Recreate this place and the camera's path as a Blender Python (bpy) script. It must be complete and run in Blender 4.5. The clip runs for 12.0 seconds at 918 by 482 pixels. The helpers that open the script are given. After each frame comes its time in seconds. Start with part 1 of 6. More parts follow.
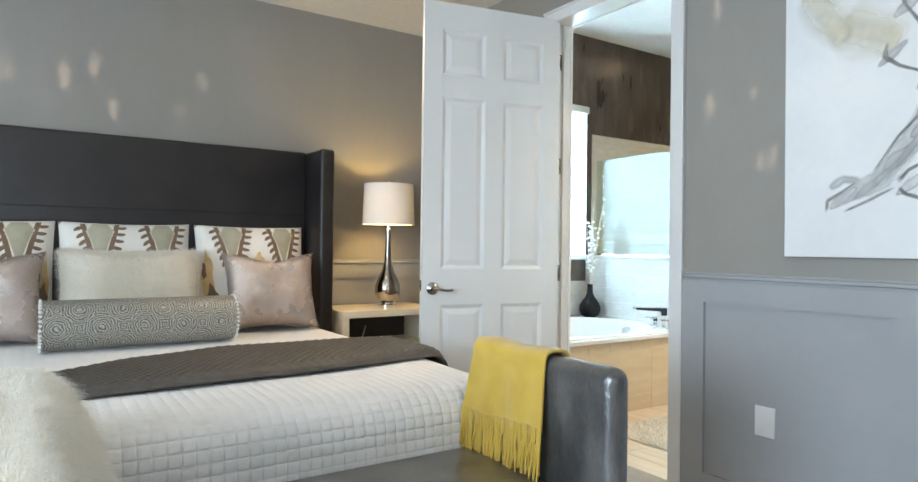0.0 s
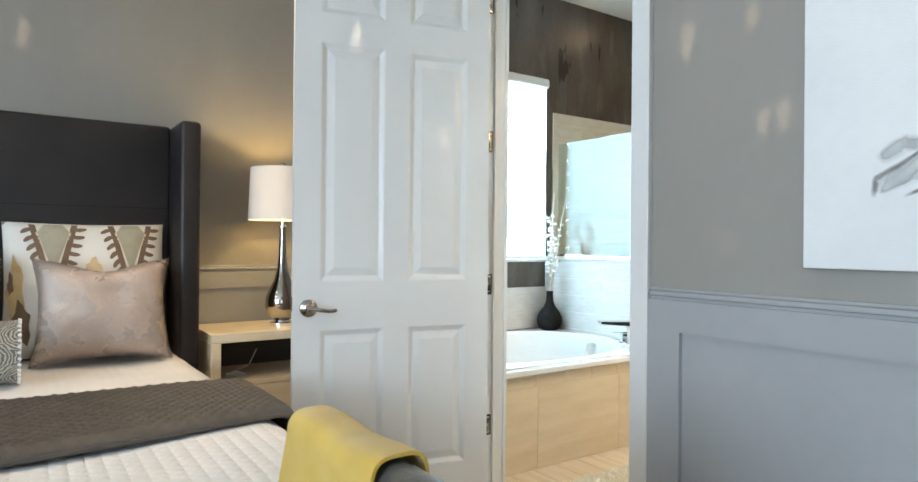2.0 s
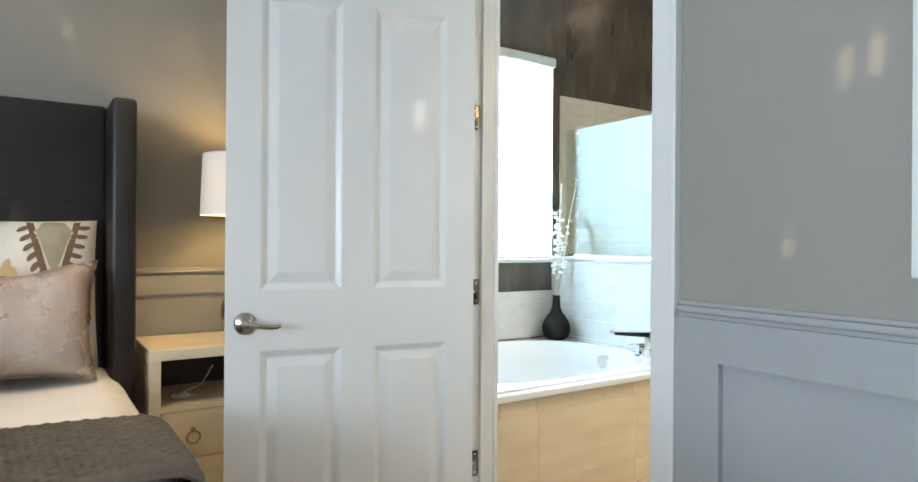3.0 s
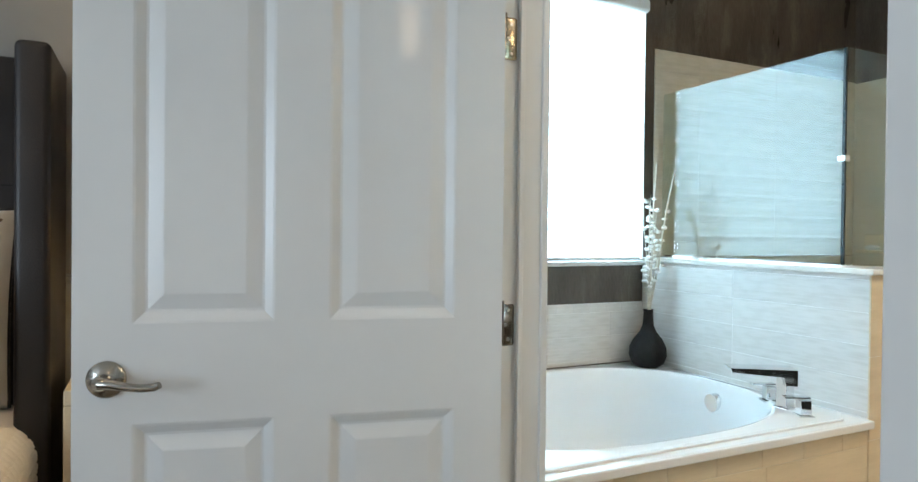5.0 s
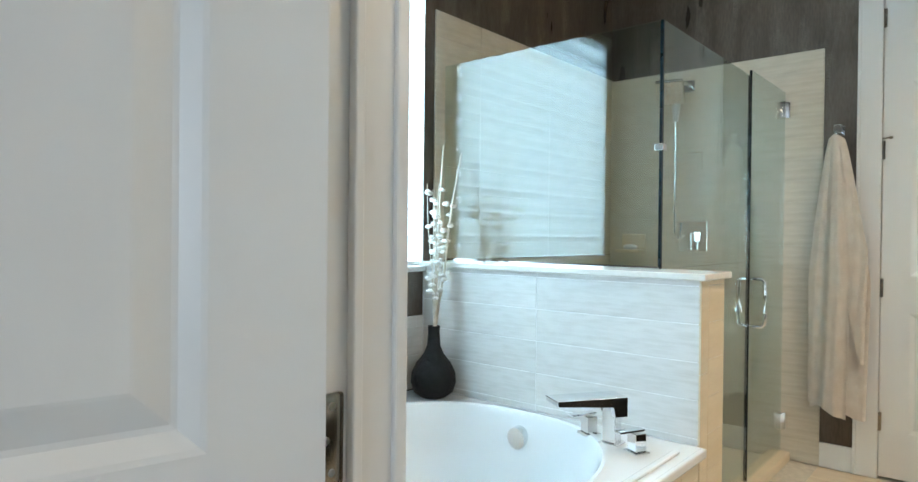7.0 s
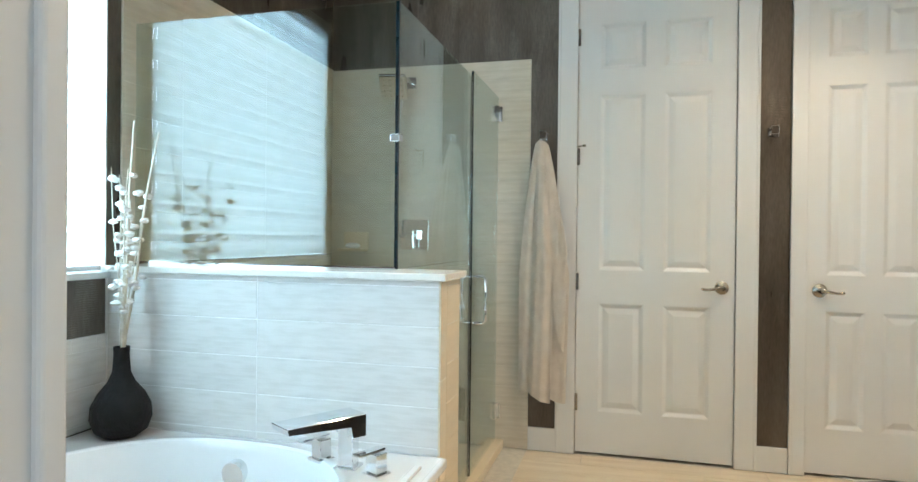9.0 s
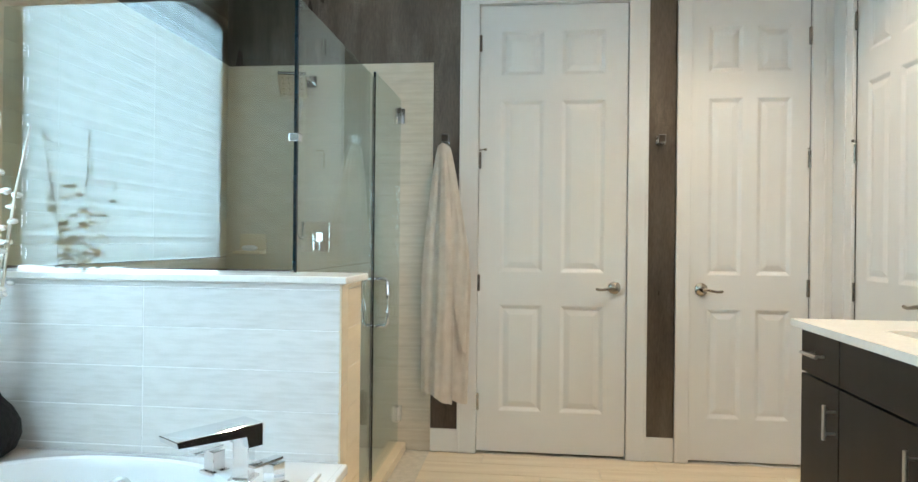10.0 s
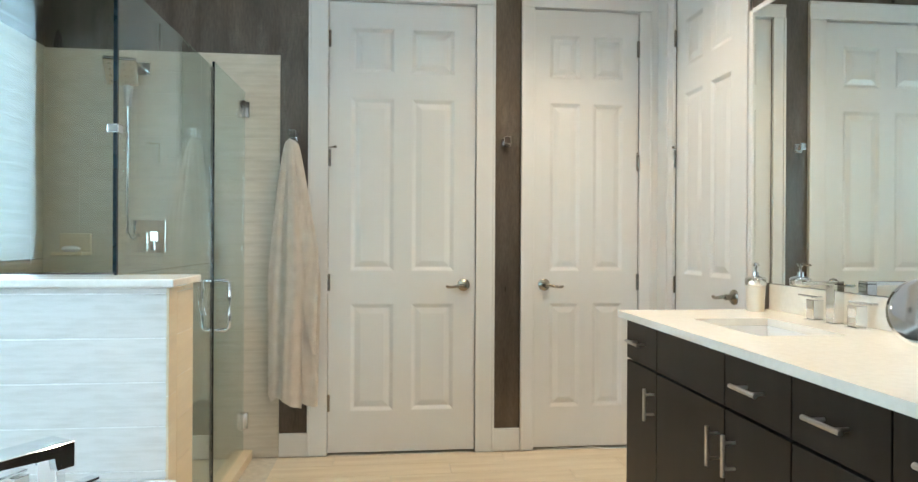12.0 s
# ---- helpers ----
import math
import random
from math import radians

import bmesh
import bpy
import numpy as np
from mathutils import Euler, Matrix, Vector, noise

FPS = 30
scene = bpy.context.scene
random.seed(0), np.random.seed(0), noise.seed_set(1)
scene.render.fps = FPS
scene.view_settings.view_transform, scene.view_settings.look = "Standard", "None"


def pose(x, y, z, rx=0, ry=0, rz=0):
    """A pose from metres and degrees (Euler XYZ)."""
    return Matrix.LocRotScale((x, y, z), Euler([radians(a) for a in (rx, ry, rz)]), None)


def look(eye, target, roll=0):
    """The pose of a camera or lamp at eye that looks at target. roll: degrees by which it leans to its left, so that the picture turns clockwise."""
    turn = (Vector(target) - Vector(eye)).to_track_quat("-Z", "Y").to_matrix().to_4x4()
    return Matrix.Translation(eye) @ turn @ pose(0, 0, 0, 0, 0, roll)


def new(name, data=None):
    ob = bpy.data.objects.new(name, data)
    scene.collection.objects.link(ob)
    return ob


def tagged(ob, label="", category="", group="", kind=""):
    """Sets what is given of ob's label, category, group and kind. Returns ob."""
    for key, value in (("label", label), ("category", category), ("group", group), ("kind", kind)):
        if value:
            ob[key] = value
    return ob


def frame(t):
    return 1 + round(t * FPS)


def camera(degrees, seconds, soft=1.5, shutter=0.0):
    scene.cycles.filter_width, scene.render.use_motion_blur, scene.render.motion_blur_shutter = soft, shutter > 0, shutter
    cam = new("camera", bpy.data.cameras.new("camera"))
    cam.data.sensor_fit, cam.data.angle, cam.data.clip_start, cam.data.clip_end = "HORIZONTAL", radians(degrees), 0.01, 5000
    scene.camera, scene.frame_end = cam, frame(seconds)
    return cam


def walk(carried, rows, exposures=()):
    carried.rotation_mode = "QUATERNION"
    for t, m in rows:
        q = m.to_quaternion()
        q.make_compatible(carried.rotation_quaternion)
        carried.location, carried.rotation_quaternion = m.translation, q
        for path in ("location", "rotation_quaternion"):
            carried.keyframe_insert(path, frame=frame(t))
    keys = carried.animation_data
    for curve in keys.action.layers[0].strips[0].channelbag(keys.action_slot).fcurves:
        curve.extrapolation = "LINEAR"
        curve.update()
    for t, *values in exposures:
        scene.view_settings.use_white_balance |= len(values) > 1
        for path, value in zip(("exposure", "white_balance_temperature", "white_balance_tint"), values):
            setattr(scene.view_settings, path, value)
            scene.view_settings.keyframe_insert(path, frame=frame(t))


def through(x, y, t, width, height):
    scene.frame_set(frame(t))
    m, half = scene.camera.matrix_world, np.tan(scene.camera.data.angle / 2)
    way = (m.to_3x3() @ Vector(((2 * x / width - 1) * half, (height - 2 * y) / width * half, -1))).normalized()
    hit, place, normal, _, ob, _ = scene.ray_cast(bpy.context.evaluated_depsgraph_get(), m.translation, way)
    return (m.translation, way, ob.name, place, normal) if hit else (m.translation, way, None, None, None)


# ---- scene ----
cam = camera(70.8, 12.0)
PATH = [
    (0, (-2.503, -3.041, 1.109), (-1.398, -1.373, 1.128), 0.7),
    (0.5, (-2.298, -2.919, 1.125), (-1.182, -1.26, 1.138), 0.6),
    (1, (-2.09, -2.761, 1.135), (-0.963, -1.11, 1.147), 0.5),
    (1.5, (-1.877, -2.606, 1.134), (-0.734, -0.964, 1.146), 0.5),
    (2, (-1.664, -2.468, 1.142), (-0.524, -0.825, 1.149), 0.5),
    (2.5, (-1.458, -2.286, 1.143), (-0.333, -0.632, 1.15), 0.5),
    (3, (-1.274, -2.12, 1.144), (-0.17, -0.452, 1.146), 0.4),
    (3.2, (-1.189, -2.063, 1.15), (-0.113, -0.377, 1.15), 0.3),
    (5, (-0.653, -1.453, 1.161), (0.207, 0.353, 1.14), 0.6),
    (5.5, (-0.584, -1.234, 1.163), (0.349, 0.535, 1.142), 0.6),
    (6, (-0.485, -1.047, 1.156), (0.641, 0.606, 1.133), 0.7),
    (6.5, (-0.397, -0.878, 1.161), (0.896, 0.647, 1.138), 0.7),
    (7, (-0.345, -0.724, 1.162), (1.18, 0.569, 1.146), 0.6),
    (7.5, (-0.255, -0.63, 1.16), (1.44, 0.431, 1.143), 0.6),
    (9.5, (-0.143, -0.537, 1.159), (1.825, -0.177, 1.154), 0.6),
    (10, (-0.143, -0.543, 1.159), (1.844, -0.323, 1.158), 0.6),
    (10.5, (-0.137, -0.561, 1.162), (1.859, -0.443, 1.157), 0.5),
    (11, (-0.141, -0.574, 1.16), (1.859, -0.578, 1.16), 0.5),
    (11.5, (-0.141, -0.581, 1.164), (1.856, -0.697, 1.163), 0.6),
    (12, (-0.138, -0.603, 1.161), (1.852, -0.807, 1.158), 0.3),
]
walk(cam, [(t, look(eye, target, roll)) for t, eye, target, roll in PATH], [(0, 0.28), (3, 0.24), (5, -0.28), (6.5, -0.29), (8, -0.21), (10.5, -0.19), (12, -0.17)])

# ---------------------------------------------------------------- world, lights, exposure
scene.view_settings.exposure = 0.0
world = bpy.data.worlds.new("world")
scene.world = world
world.use_nodes = True
wn = world.node_tree
sky = wn.nodes.new("ShaderNodeTexSky")
sky.sky_type = "NISHITA"
sky.sun_disc = False
sky.sun_elevation = radians(38)
sky.sun_rotation = radians(200)
wn.links.new(sky.outputs[0], wn.nodes["Background"].inputs[0])
wn.nodes["Background"].inputs[1].default_value = 0.1


def area(name, m, w, h, power, colour, spread=180):
    d = bpy.data.lights.new(name, "AREA")
    d.shape, d.size, d.size_y, d.energy, d.color, d.spread = "RECTANGLE", w, h, power, colour, radians(spread)
    ob = new(name, d)
    ob.matrix_world = m
    return ob


def spot(name, at, power, colour, size=110, blend=0.6, radius=0.05):
    d = bpy.data.lights.new(name, "SPOT")
    d.energy, d.color, d.spot_size, d.spot_blend, d.shadow_soft_size = power, colour, radians(size), blend, radius
    ob = new(name, d)
    ob.matrix_world = pose(*at)
    return ob


DAY = (0.69, 0.845, 1.0)
DAY_BATH = (0.52, 0.81, 1.0)
WARM = (1.0, 0.72, 0.42)
SOFT_WARM = (1.0, 0.80, 0.57)
BED_WARM = (1.0, 0.72, 0.44)
LAMP_WARM = (1.0, 0.68, 0.25)
# daylight: behind the bath window's shade, and in the bedroom windows on the far side
area("daylight_bath_window", look((0.96, 1.33, 1.70), (0.96, 0, 1.70)), 1.40, 1.30, 150, DAY_BATH)
area("daylight_bedroom_window", look((-5.52, -2.6, 1.5), (0, -2.6, 1.4)), 2.4, 1.7, 174, DAY)
area("daylight_bedroom_window", look((-2.6, -4.92, 1.5), (-2.6, 0, 1.3)), 2.4, 1.7, 4, DAY)
# No can is in view; the first here is added to brighten the nightstand.
CANS_BED = [(-0.95, 0.10, 72, 78), (-1.8, -0.20, 5, 120), (-2.9, -0.20, 9, 120), (-0.85, -2.2, 9, 120), (-2.6, -2.4, 16, 120), (-4.2, -1.0, 14, 120)]
# The last one is added to warm the closet door's lower half.
CANS_BATH = [(2.55, 0.62, 9, 125), (2.22, -1.20, 98, 125), (1.20, -1.30, 100, 125), (2.76, -1.55, 60, 78)]
for cx, cy, power, cone in CANS_BED:
    spot("can_lamp", (cx, cy, 2.685), power, BED_WARM, cone)
for cx, cy, power, cone in CANS_BATH:
    spot("can_lamp", (cx, cy, 3.015), power, SOFT_WARM, cone)

# ---------------------------------------------------------------- materials


def material(name, a, b=None, rough=0.5, metal=0.0, scale=6.0, stretch=(1, 1, 1), bump=0.0, bump_scale=200.0, rough_b=None,
             fine=0.15, per_object=0.0, detail=5.0, contrast=(0.35, 0.65), specular=0.5, coords="Object", sheen=0.0, coat=0.0, hatch=None, brushed=0.0):
    """Two colours mixed by a noise, a finer grain over it, roughness that follows, and a fine relief."""
    m = bpy.data.materials.new(name)
    m.use_nodes = True
    t = m.node_tree
    bsdf = t.nodes["Principled BSDF"]
    b = b or tuple(0.86 * c for c in a)
    co = t.nodes.new("ShaderNodeTexCoord")
    mp = t.nodes.new("ShaderNodeMapping")
    mp.inputs["Scale"].default_value = stretch
    t.links.new(co.outputs[coords], mp.inputs[0])
    n1 = t.nodes.new("ShaderNodeTexNoise")
    n1.inputs["Scale"].default_value, n1.inputs["Detail"].default_value = scale, detail
    t.links.new(mp.outputs[0], n1.inputs["Vector"])
    ramp = t.nodes.new("ShaderNodeMapRange")
    ramp.inputs[1].default_value, ramp.inputs[2].default_value = contrast
    t.links.new(n1.outputs[0], ramp.inputs[0])
    mix = t.nodes.new("ShaderNodeMix")
    mix.data_type = "RGBA"
    mix.inputs["A"].default_value, mix.inputs["B"].default_value = (*a, 1), (*b, 1)
    t.links.new(ramp.outputs[0], mix.inputs["Factor"])
    n2 = t.nodes.new("ShaderNodeTexNoise")
    n2.inputs["Scale"].default_value, n2.inputs["Detail"].default_value = scale * 14, 3
    t.links.new(mp.outputs[0], n2.inputs["Vector"])
    hsv = t.nodes.new("ShaderNodeHueSaturation")
    add = t.nodes.new("ShaderNodeMath")
    add.operation = "MULTIPLY_ADD"
    add.inputs[1].default_value, add.inputs[2].default_value = fine, 1 - fine / 2
    t.links.new(n2.outputs[0], add.inputs[0])
    last = add
    if per_object:
        info = t.nodes.new("ShaderNodeObjectInfo")
        k = t.nodes.new("ShaderNodeMath")
        k.operation = "MULTIPLY_ADD"
        k.inputs[1].default_value, k.inputs[2].default_value = per_object, 1 - per_object / 2
        t.links.new(info.outputs["Random"], k.inputs[0])
        last = t.nodes.new("ShaderNodeMath")
        last.operation = "MULTIPLY"
        t.links.new(add.outputs[0], last.inputs[0])
        t.links.new(k.outputs[0], last.inputs[1])
    t.links.new(last.outputs[0], hsv.inputs["Value"])
    colour = mix.outputs["Result"]
    if hatch:
        # short level scratches in patches, where the plaster was combed
        wv = t.nodes.new("ShaderNodeTexWave")
        wv.bands_direction = "Z"
        wv.inputs["Scale"].default_value, wv.inputs["Distortion"].default_value, wv.inputs["Detail"].default_value = 42, 6.0, 3
        t.links.new(co.outputs[coords], wv.inputs["Vector"])
        sm = t.nodes.new("ShaderNodeMapping")
        sm.inputs["Scale"].default_value = (3.4, 3.4, 0.9)
        t.links.new(co.outputs[coords], sm.inputs[0])
        pn = t.nodes.new("ShaderNodeTexNoise")
        pn.inputs["Scale"].default_value, pn.inputs["Detail"].default_value = 2.4, 6
        t.links.new(sm.outputs[0], pn.inputs["Vector"])
        pr = t.nodes.new("ShaderNodeMapRange")
        pr.inputs[1].default_value, pr.inputs[2].default_value = 0.54, 0.70
        t.links.new(pn.outputs[0], pr.inputs[0])
        mu = t.nodes.new("ShaderNodeMath")
        mu.operation = "MULTIPLY"
        t.links.new(wv.outputs[1], mu.inputs[0])
        t.links.new(pr.outputs[0], mu.inputs[1])
        mh = t.nodes.new("ShaderNodeMix")
        mh.data_type = "RGBA"
        mh.inputs["B"].default_value = (*hatch, 1)
        t.links.new(mu.outputs[0], mh.inputs["Factor"])
        t.links.new(colour, mh.inputs["A"])
        colour = mh.outputs["Result"]
    if brushed:
        tg = t.nodes.new("ShaderNodeTangent")
        tg.direction_type, tg.axis = "RADIAL", "Z"
        t.links.new(tg.outputs[0], bsdf.inputs["Tangent"])
        bsdf.inputs["Anisotropic"].default_value = brushed
    t.links.new(colour, hsv.inputs["Color"])
    t.links.new(hsv.outputs[0], bsdf.inputs["Base Color"])
    rr = t.nodes.new("ShaderNodeMapRange")
    rr.inputs[3].default_value, rr.inputs[4].default_value = rough, rough if rough_b is None else rough_b
    t.links.new(ramp.outputs[0], rr.inputs[0])
    t.links.new(rr.outputs[0], bsdf.inputs["Roughness"])
    bsdf.inputs["Metallic"].default_value = metal
    bsdf.inputs["Specular IOR Level"].default_value = specular
    bsdf.inputs["Sheen Weight"].default_value = sheen
    bsdf.inputs["Coat Weight"].default_value = coat
    if bump:
        n3 = t.nodes.new("ShaderNodeTexNoise")
        n3.inputs["Scale"].default_value, n3.inputs["Detail"].default_value = bump_scale, 4
        t.links.new(mp.outputs[0], n3.inputs["Vector"])
        bp = t.nodes.new("ShaderNodeBump")
        bp.inputs["Strength"].default_value, bp.inputs["Distance"].default_value = bump, 0.004
        t.links.new(n3.outputs[0], bp.inputs["Height"])
        t.links.new(bp.outputs[0], bsdf.inputs["Normal"])
    return m


M = {}
M["white_paint"] = material("white_paint", (0.71, 0.71, 0.70), (0.68, 0.68, 0.67), 0.30, scale=1.5, bump=0.02, bump_scale=40, fine=0.03)
M["ceiling"] = material("ceiling_paint", (0.82, 0.82, 0.80), (0.78, 0.78, 0.77), 0.85, scale=2, bump=0.25, bump_scale=120)
M["bed_wall"] = material("taupe_glaze", (0.286, 0.271, 0.246), (0.338, 0.322, 0.296), 0.40, 0.12, scale=1.6, stretch=(1.6, 1.6, 0.8), rough_b=0.46,
                         bump=0.05, bump_scale=40, fine=0.06, contrast=(0.0, 1.0), detail=3.0)
# taupe paint with the blue of the daylight mixed into its colour
M["wainscot"] = material("taupe_blue_lit", (0.335, 0.343, 0.352), (0.362, 0.370, 0.380), 0.27, scale=2, bump=0.05, bump_scale=80, fine=0.05)
M["bath_wall"] = material("bronze_plaster", (0.074, 0.060, 0.049), (0.165, 0.134, 0.107), 0.26, 0.42, scale=3.2, stretch=(2.4, 2.4, 0.55), rough_b=0.46,
                          bump=0.30, bump_scale=22, fine=0.7, contrast=(0.30, 0.80), hatch=(0.24, 0.205, 0.17), detail=7.0)
M["tile_cool"] = material("stone_tile", (0.75, 0.73, 0.70), (0.64, 0.615, 0.575), 0.25, scale=3.0, stretch=(3.2, 3.2, 24), fine=0.14, per_object=0.06,
                          contrast=(0.42, 0.78))
M["tile_beige"] = material("travertine_tile", (0.74, 0.62, 0.44), (0.64, 0.52, 0.35), 0.3, scale=2.5, stretch=(0.8, 0.8, 6), fine=0.12, per_object=0.08,
                           contrast=(0.4, 0.75))
M["tile_shower"] = material("sand_tile", (0.62, 0.56, 0.46), (0.52, 0.46, 0.36), 0.28, scale=2.6, stretch=(2.6, 2.6, 20), fine=0.16, per_object=0.05, contrast=(0.38, 0.78))
M["grout_pale"] = material("pale_grout", (0.88, 0.87, 0.85), rough=0.9, scale=30)
M["grout"] = material("grout", (0.64, 0.595, 0.51), rough=0.9, scale=30)
M["floor_plank"] = material("oak_look_tile", (0.72, 0.62, 0.47), (0.63, 0.52, 0.38), 0.38, scale=2.5, stretch=(9, 0.8, 1), fine=0.15, per_object=0.07)
M["carpet"] = material("taupe_carpet", (0.40, 0.36, 0.31), (0.33, 0.30, 0.26), 0.95, scale=12, bump=0.8, bump_scale=500, fine=0.5)
M["acrylic"] = material("white_acrylic", (0.83, 0.84, 0.84), (0.81, 0.82, 0.82), 0.12, scale=2, fine=0.01)
M["chrome"] = material("chrome", (0.82, 0.83, 0.84), (0.78, 0.79, 0.80), 0.06, 1.0, scale=5, fine=0.02)
M["nickel"] = material("satin_nickel", (0.40, 0.375, 0.335), (0.33, 0.31, 0.28), 0.22, 1.0, scale=8, fine=0.05)
M["steel"] = material("brushed_steel", (0.66, 0.66, 0.66), (0.58, 0.58, 0.58), 0.28, 1.0, scale=30, stretch=(1, 8, 8), fine=0.1)
# nickel with a warm reflection painted into its colour, for one hinge
M["nickel_warm_lit"] = material("nickel_with_warm_reflection", (0.56, 0.49, 0.36), (0.48, 0.41, 0.29), 0.24, 1.0, scale=10)
M["brass"] = material("brass", (0.62, 0.46, 0.22), (0.5, 0.36, 0.16), 0.25, 1.0, scale=10)
M["headboard"] = material("dark_leather", (0.0125, 0.0110, 0.0120), (0.019, 0.0165, 0.0175), 0.38, scale=5, bump=0.25, bump_scale=220, rough_b=0.46)
M["bench_leather"] = material("pewter_leather", (0.14, 0.141, 0.142), (0.27, 0.272, 0.275), 0.28, 0.75, scale=5, stretch=(1.5, 1.5, 0.7), bump=0.45, bump_scale=95, rough_b=0.44, fine=0.4, coat=0.2)
M["quilt"] = material("white_cotton", (0.76, 0.75, 0.73), (0.72, 0.71, 0.69), 0.8, scale=9, bump=0.3, bump_scale=500, sheen=0.2, fine=0.05)
M["runner"] = material("charcoal_quilting", (0.056, 0.051, 0.044), (0.078, 0.070, 0.060), 0.5, scale=20, bump=0.4, bump_scale=300)
M["hide"] = material("cream_hide", (0.93, 0.90, 0.84), (0.94, 0.92, 0.87), 0.8, scale=12, sheen=0.4)
M["metallic_cloth"] = material("pewter_shimmer_cloth", (0.36, 0.30, 0.265), (0.52, 0.45, 0.41), 0.34, 0.55, scale=9, bump=0.7, bump_scale=330, rough_b=0.22, fine=0.6, contrast=(0.2, 0.8))
M["yellow_wool"] = material("mustard_wool", (0.58, 0.37, 0.030), (0.66, 0.44, 0.05), 0.85, scale=14, bump=0.6, bump_scale=420, sheen=0.5, fine=0.15)
M["pale_wood"] = material("pale_lacquered_grain", (0.76, 0.67, 0.50), (0.69, 0.59, 0.42), 0.36, scale=4, stretch=(1, 8, 8), fine=0.2)
M["near_black"] = material("near_black_brown", (0.05, 0.045, 0.04), rough=0.6, scale=8)
M["mercury"] = material("mercury_glass", (0.50, 0.47, 0.44), (0.30, 0.28, 0.26), 0.07, 1.0, scale=9, rough_b=0.14, fine=0.3)
M["espresso"] = material("espresso_wood", (0.010, 0.008, 0.007), (0.016, 0.0125, 0.0105), 0.42, scale=3, stretch=(6, 6, 0.7), fine=0.25, specular=0.32)
M["quartz"] = material("cream_quartz", (0.80, 0.78, 0.72), (0.76, 0.74, 0.68), 0.2, scale=60, fine=0.06)
M["canvas"] = material("painted_canvas", (0.78, 0.79, 0.79), (0.70, 0.71, 0.72), 0.7, scale=2.2, bump=0.3, bump_scale=260, fine=0.06)
M["vase"] = material("black_ceramic", (0.005, 0.0053, 0.006), (0.010, 0.0105, 0.011), 0.7, scale=30, bump=1.6, bump_scale=48, specular=0.3)
M["twig"] = material("pale_twig", (0.66, 0.60, 0.50), (0.50, 0.44, 0.35), 0.8, scale=30)
M["petal"] = material("paper_petal", (0.86, 0.85, 0.82), (0.78, 0.76, 0.72), 0.8, scale=30)
M["towel"] = material("oatmeal_terry", (0.65, 0.585, 0.51), (0.59, 0.52, 0.445), 0.95, scale=18, bump=1.0, bump_scale=380, sheen=0.4, fine=0.25)
M["plastic"] = material("white_plastic", (0.80, 0.80, 0.79), rough=0.35, scale=4, fine=0.02)
M["soap"] = material("cream_ceramic", (0.74, 0.68, 0.58), rough=0.3, scale=6, fine=0.03)
# black for the headboard seam, and for the shade behind door gaps
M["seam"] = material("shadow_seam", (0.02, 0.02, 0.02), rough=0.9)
M["rug"] = material("ivory_shag", (0.86, 0.82, 0.74), (0.78, 0.73, 0.63), 0.95, scale=25, sheen=0.4)


def glass_material(name, tint, ior=1.5):
    m = bpy.data.materials.new(name)
    m.use_nodes = True
    t = m.node_tree
    t.nodes.remove(t.nodes["Principled BSDF"])
    out = t.nodes["Material Output"]
    tr = t.nodes.new("ShaderNodeBsdfTransparent")
    tr.inputs[0].default_value = (*tint, 1)
    gl = t.nodes.new("ShaderNodeBsdfGlossy")
    gl.inputs["Roughness"].default_value = 0.0
    lw = t.nodes.new("ShaderNodeLayerWeight")
    lw.inputs[0].default_value = 0.5
    pw = t.nodes.new("ShaderNodeMath")
    pw.operation, pw.inputs[1].default_value = "POWER", 5.0
    t.links.new(lw.outputs["Facing"], pw.inputs[0])
    f0 = ((ior - 1) / (ior + 1)) ** 2
    fr = t.nodes.new("ShaderNodeMath")
    fr.operation, fr.inputs[1].default_value, fr.inputs[2].default_value = "MULTIPLY_ADD", 1 - f0, f0
    t.links.new(pw.outputs[0], fr.inputs[0])
    mx = t.nodes.new("ShaderNodeMixShader")
    t.links.new(fr.outputs[0], mx.inputs[0])
    t.links.new(tr.outputs[0], mx.inputs[1])
    t.links.new(gl.outputs[0], mx.inputs[2])
    t.links.new(mx.outputs[0], out.inputs[0])
    return m


M["glass"] = glass_material("shower_glass", (0.885, 0.945, 0.930), 1.64)
M["glass_edge"] = material("dark_glass_edge", (0.003, 0.010, 0.014), (0.006, 0.018, 0.024), 0.12, scale=10)
M["mirror"] = material("silvered_mirror", (0.86, 0.90, 0.88), (0.86, 0.90, 0.88), 0.0, 1.0, scale=1, fine=0.0)


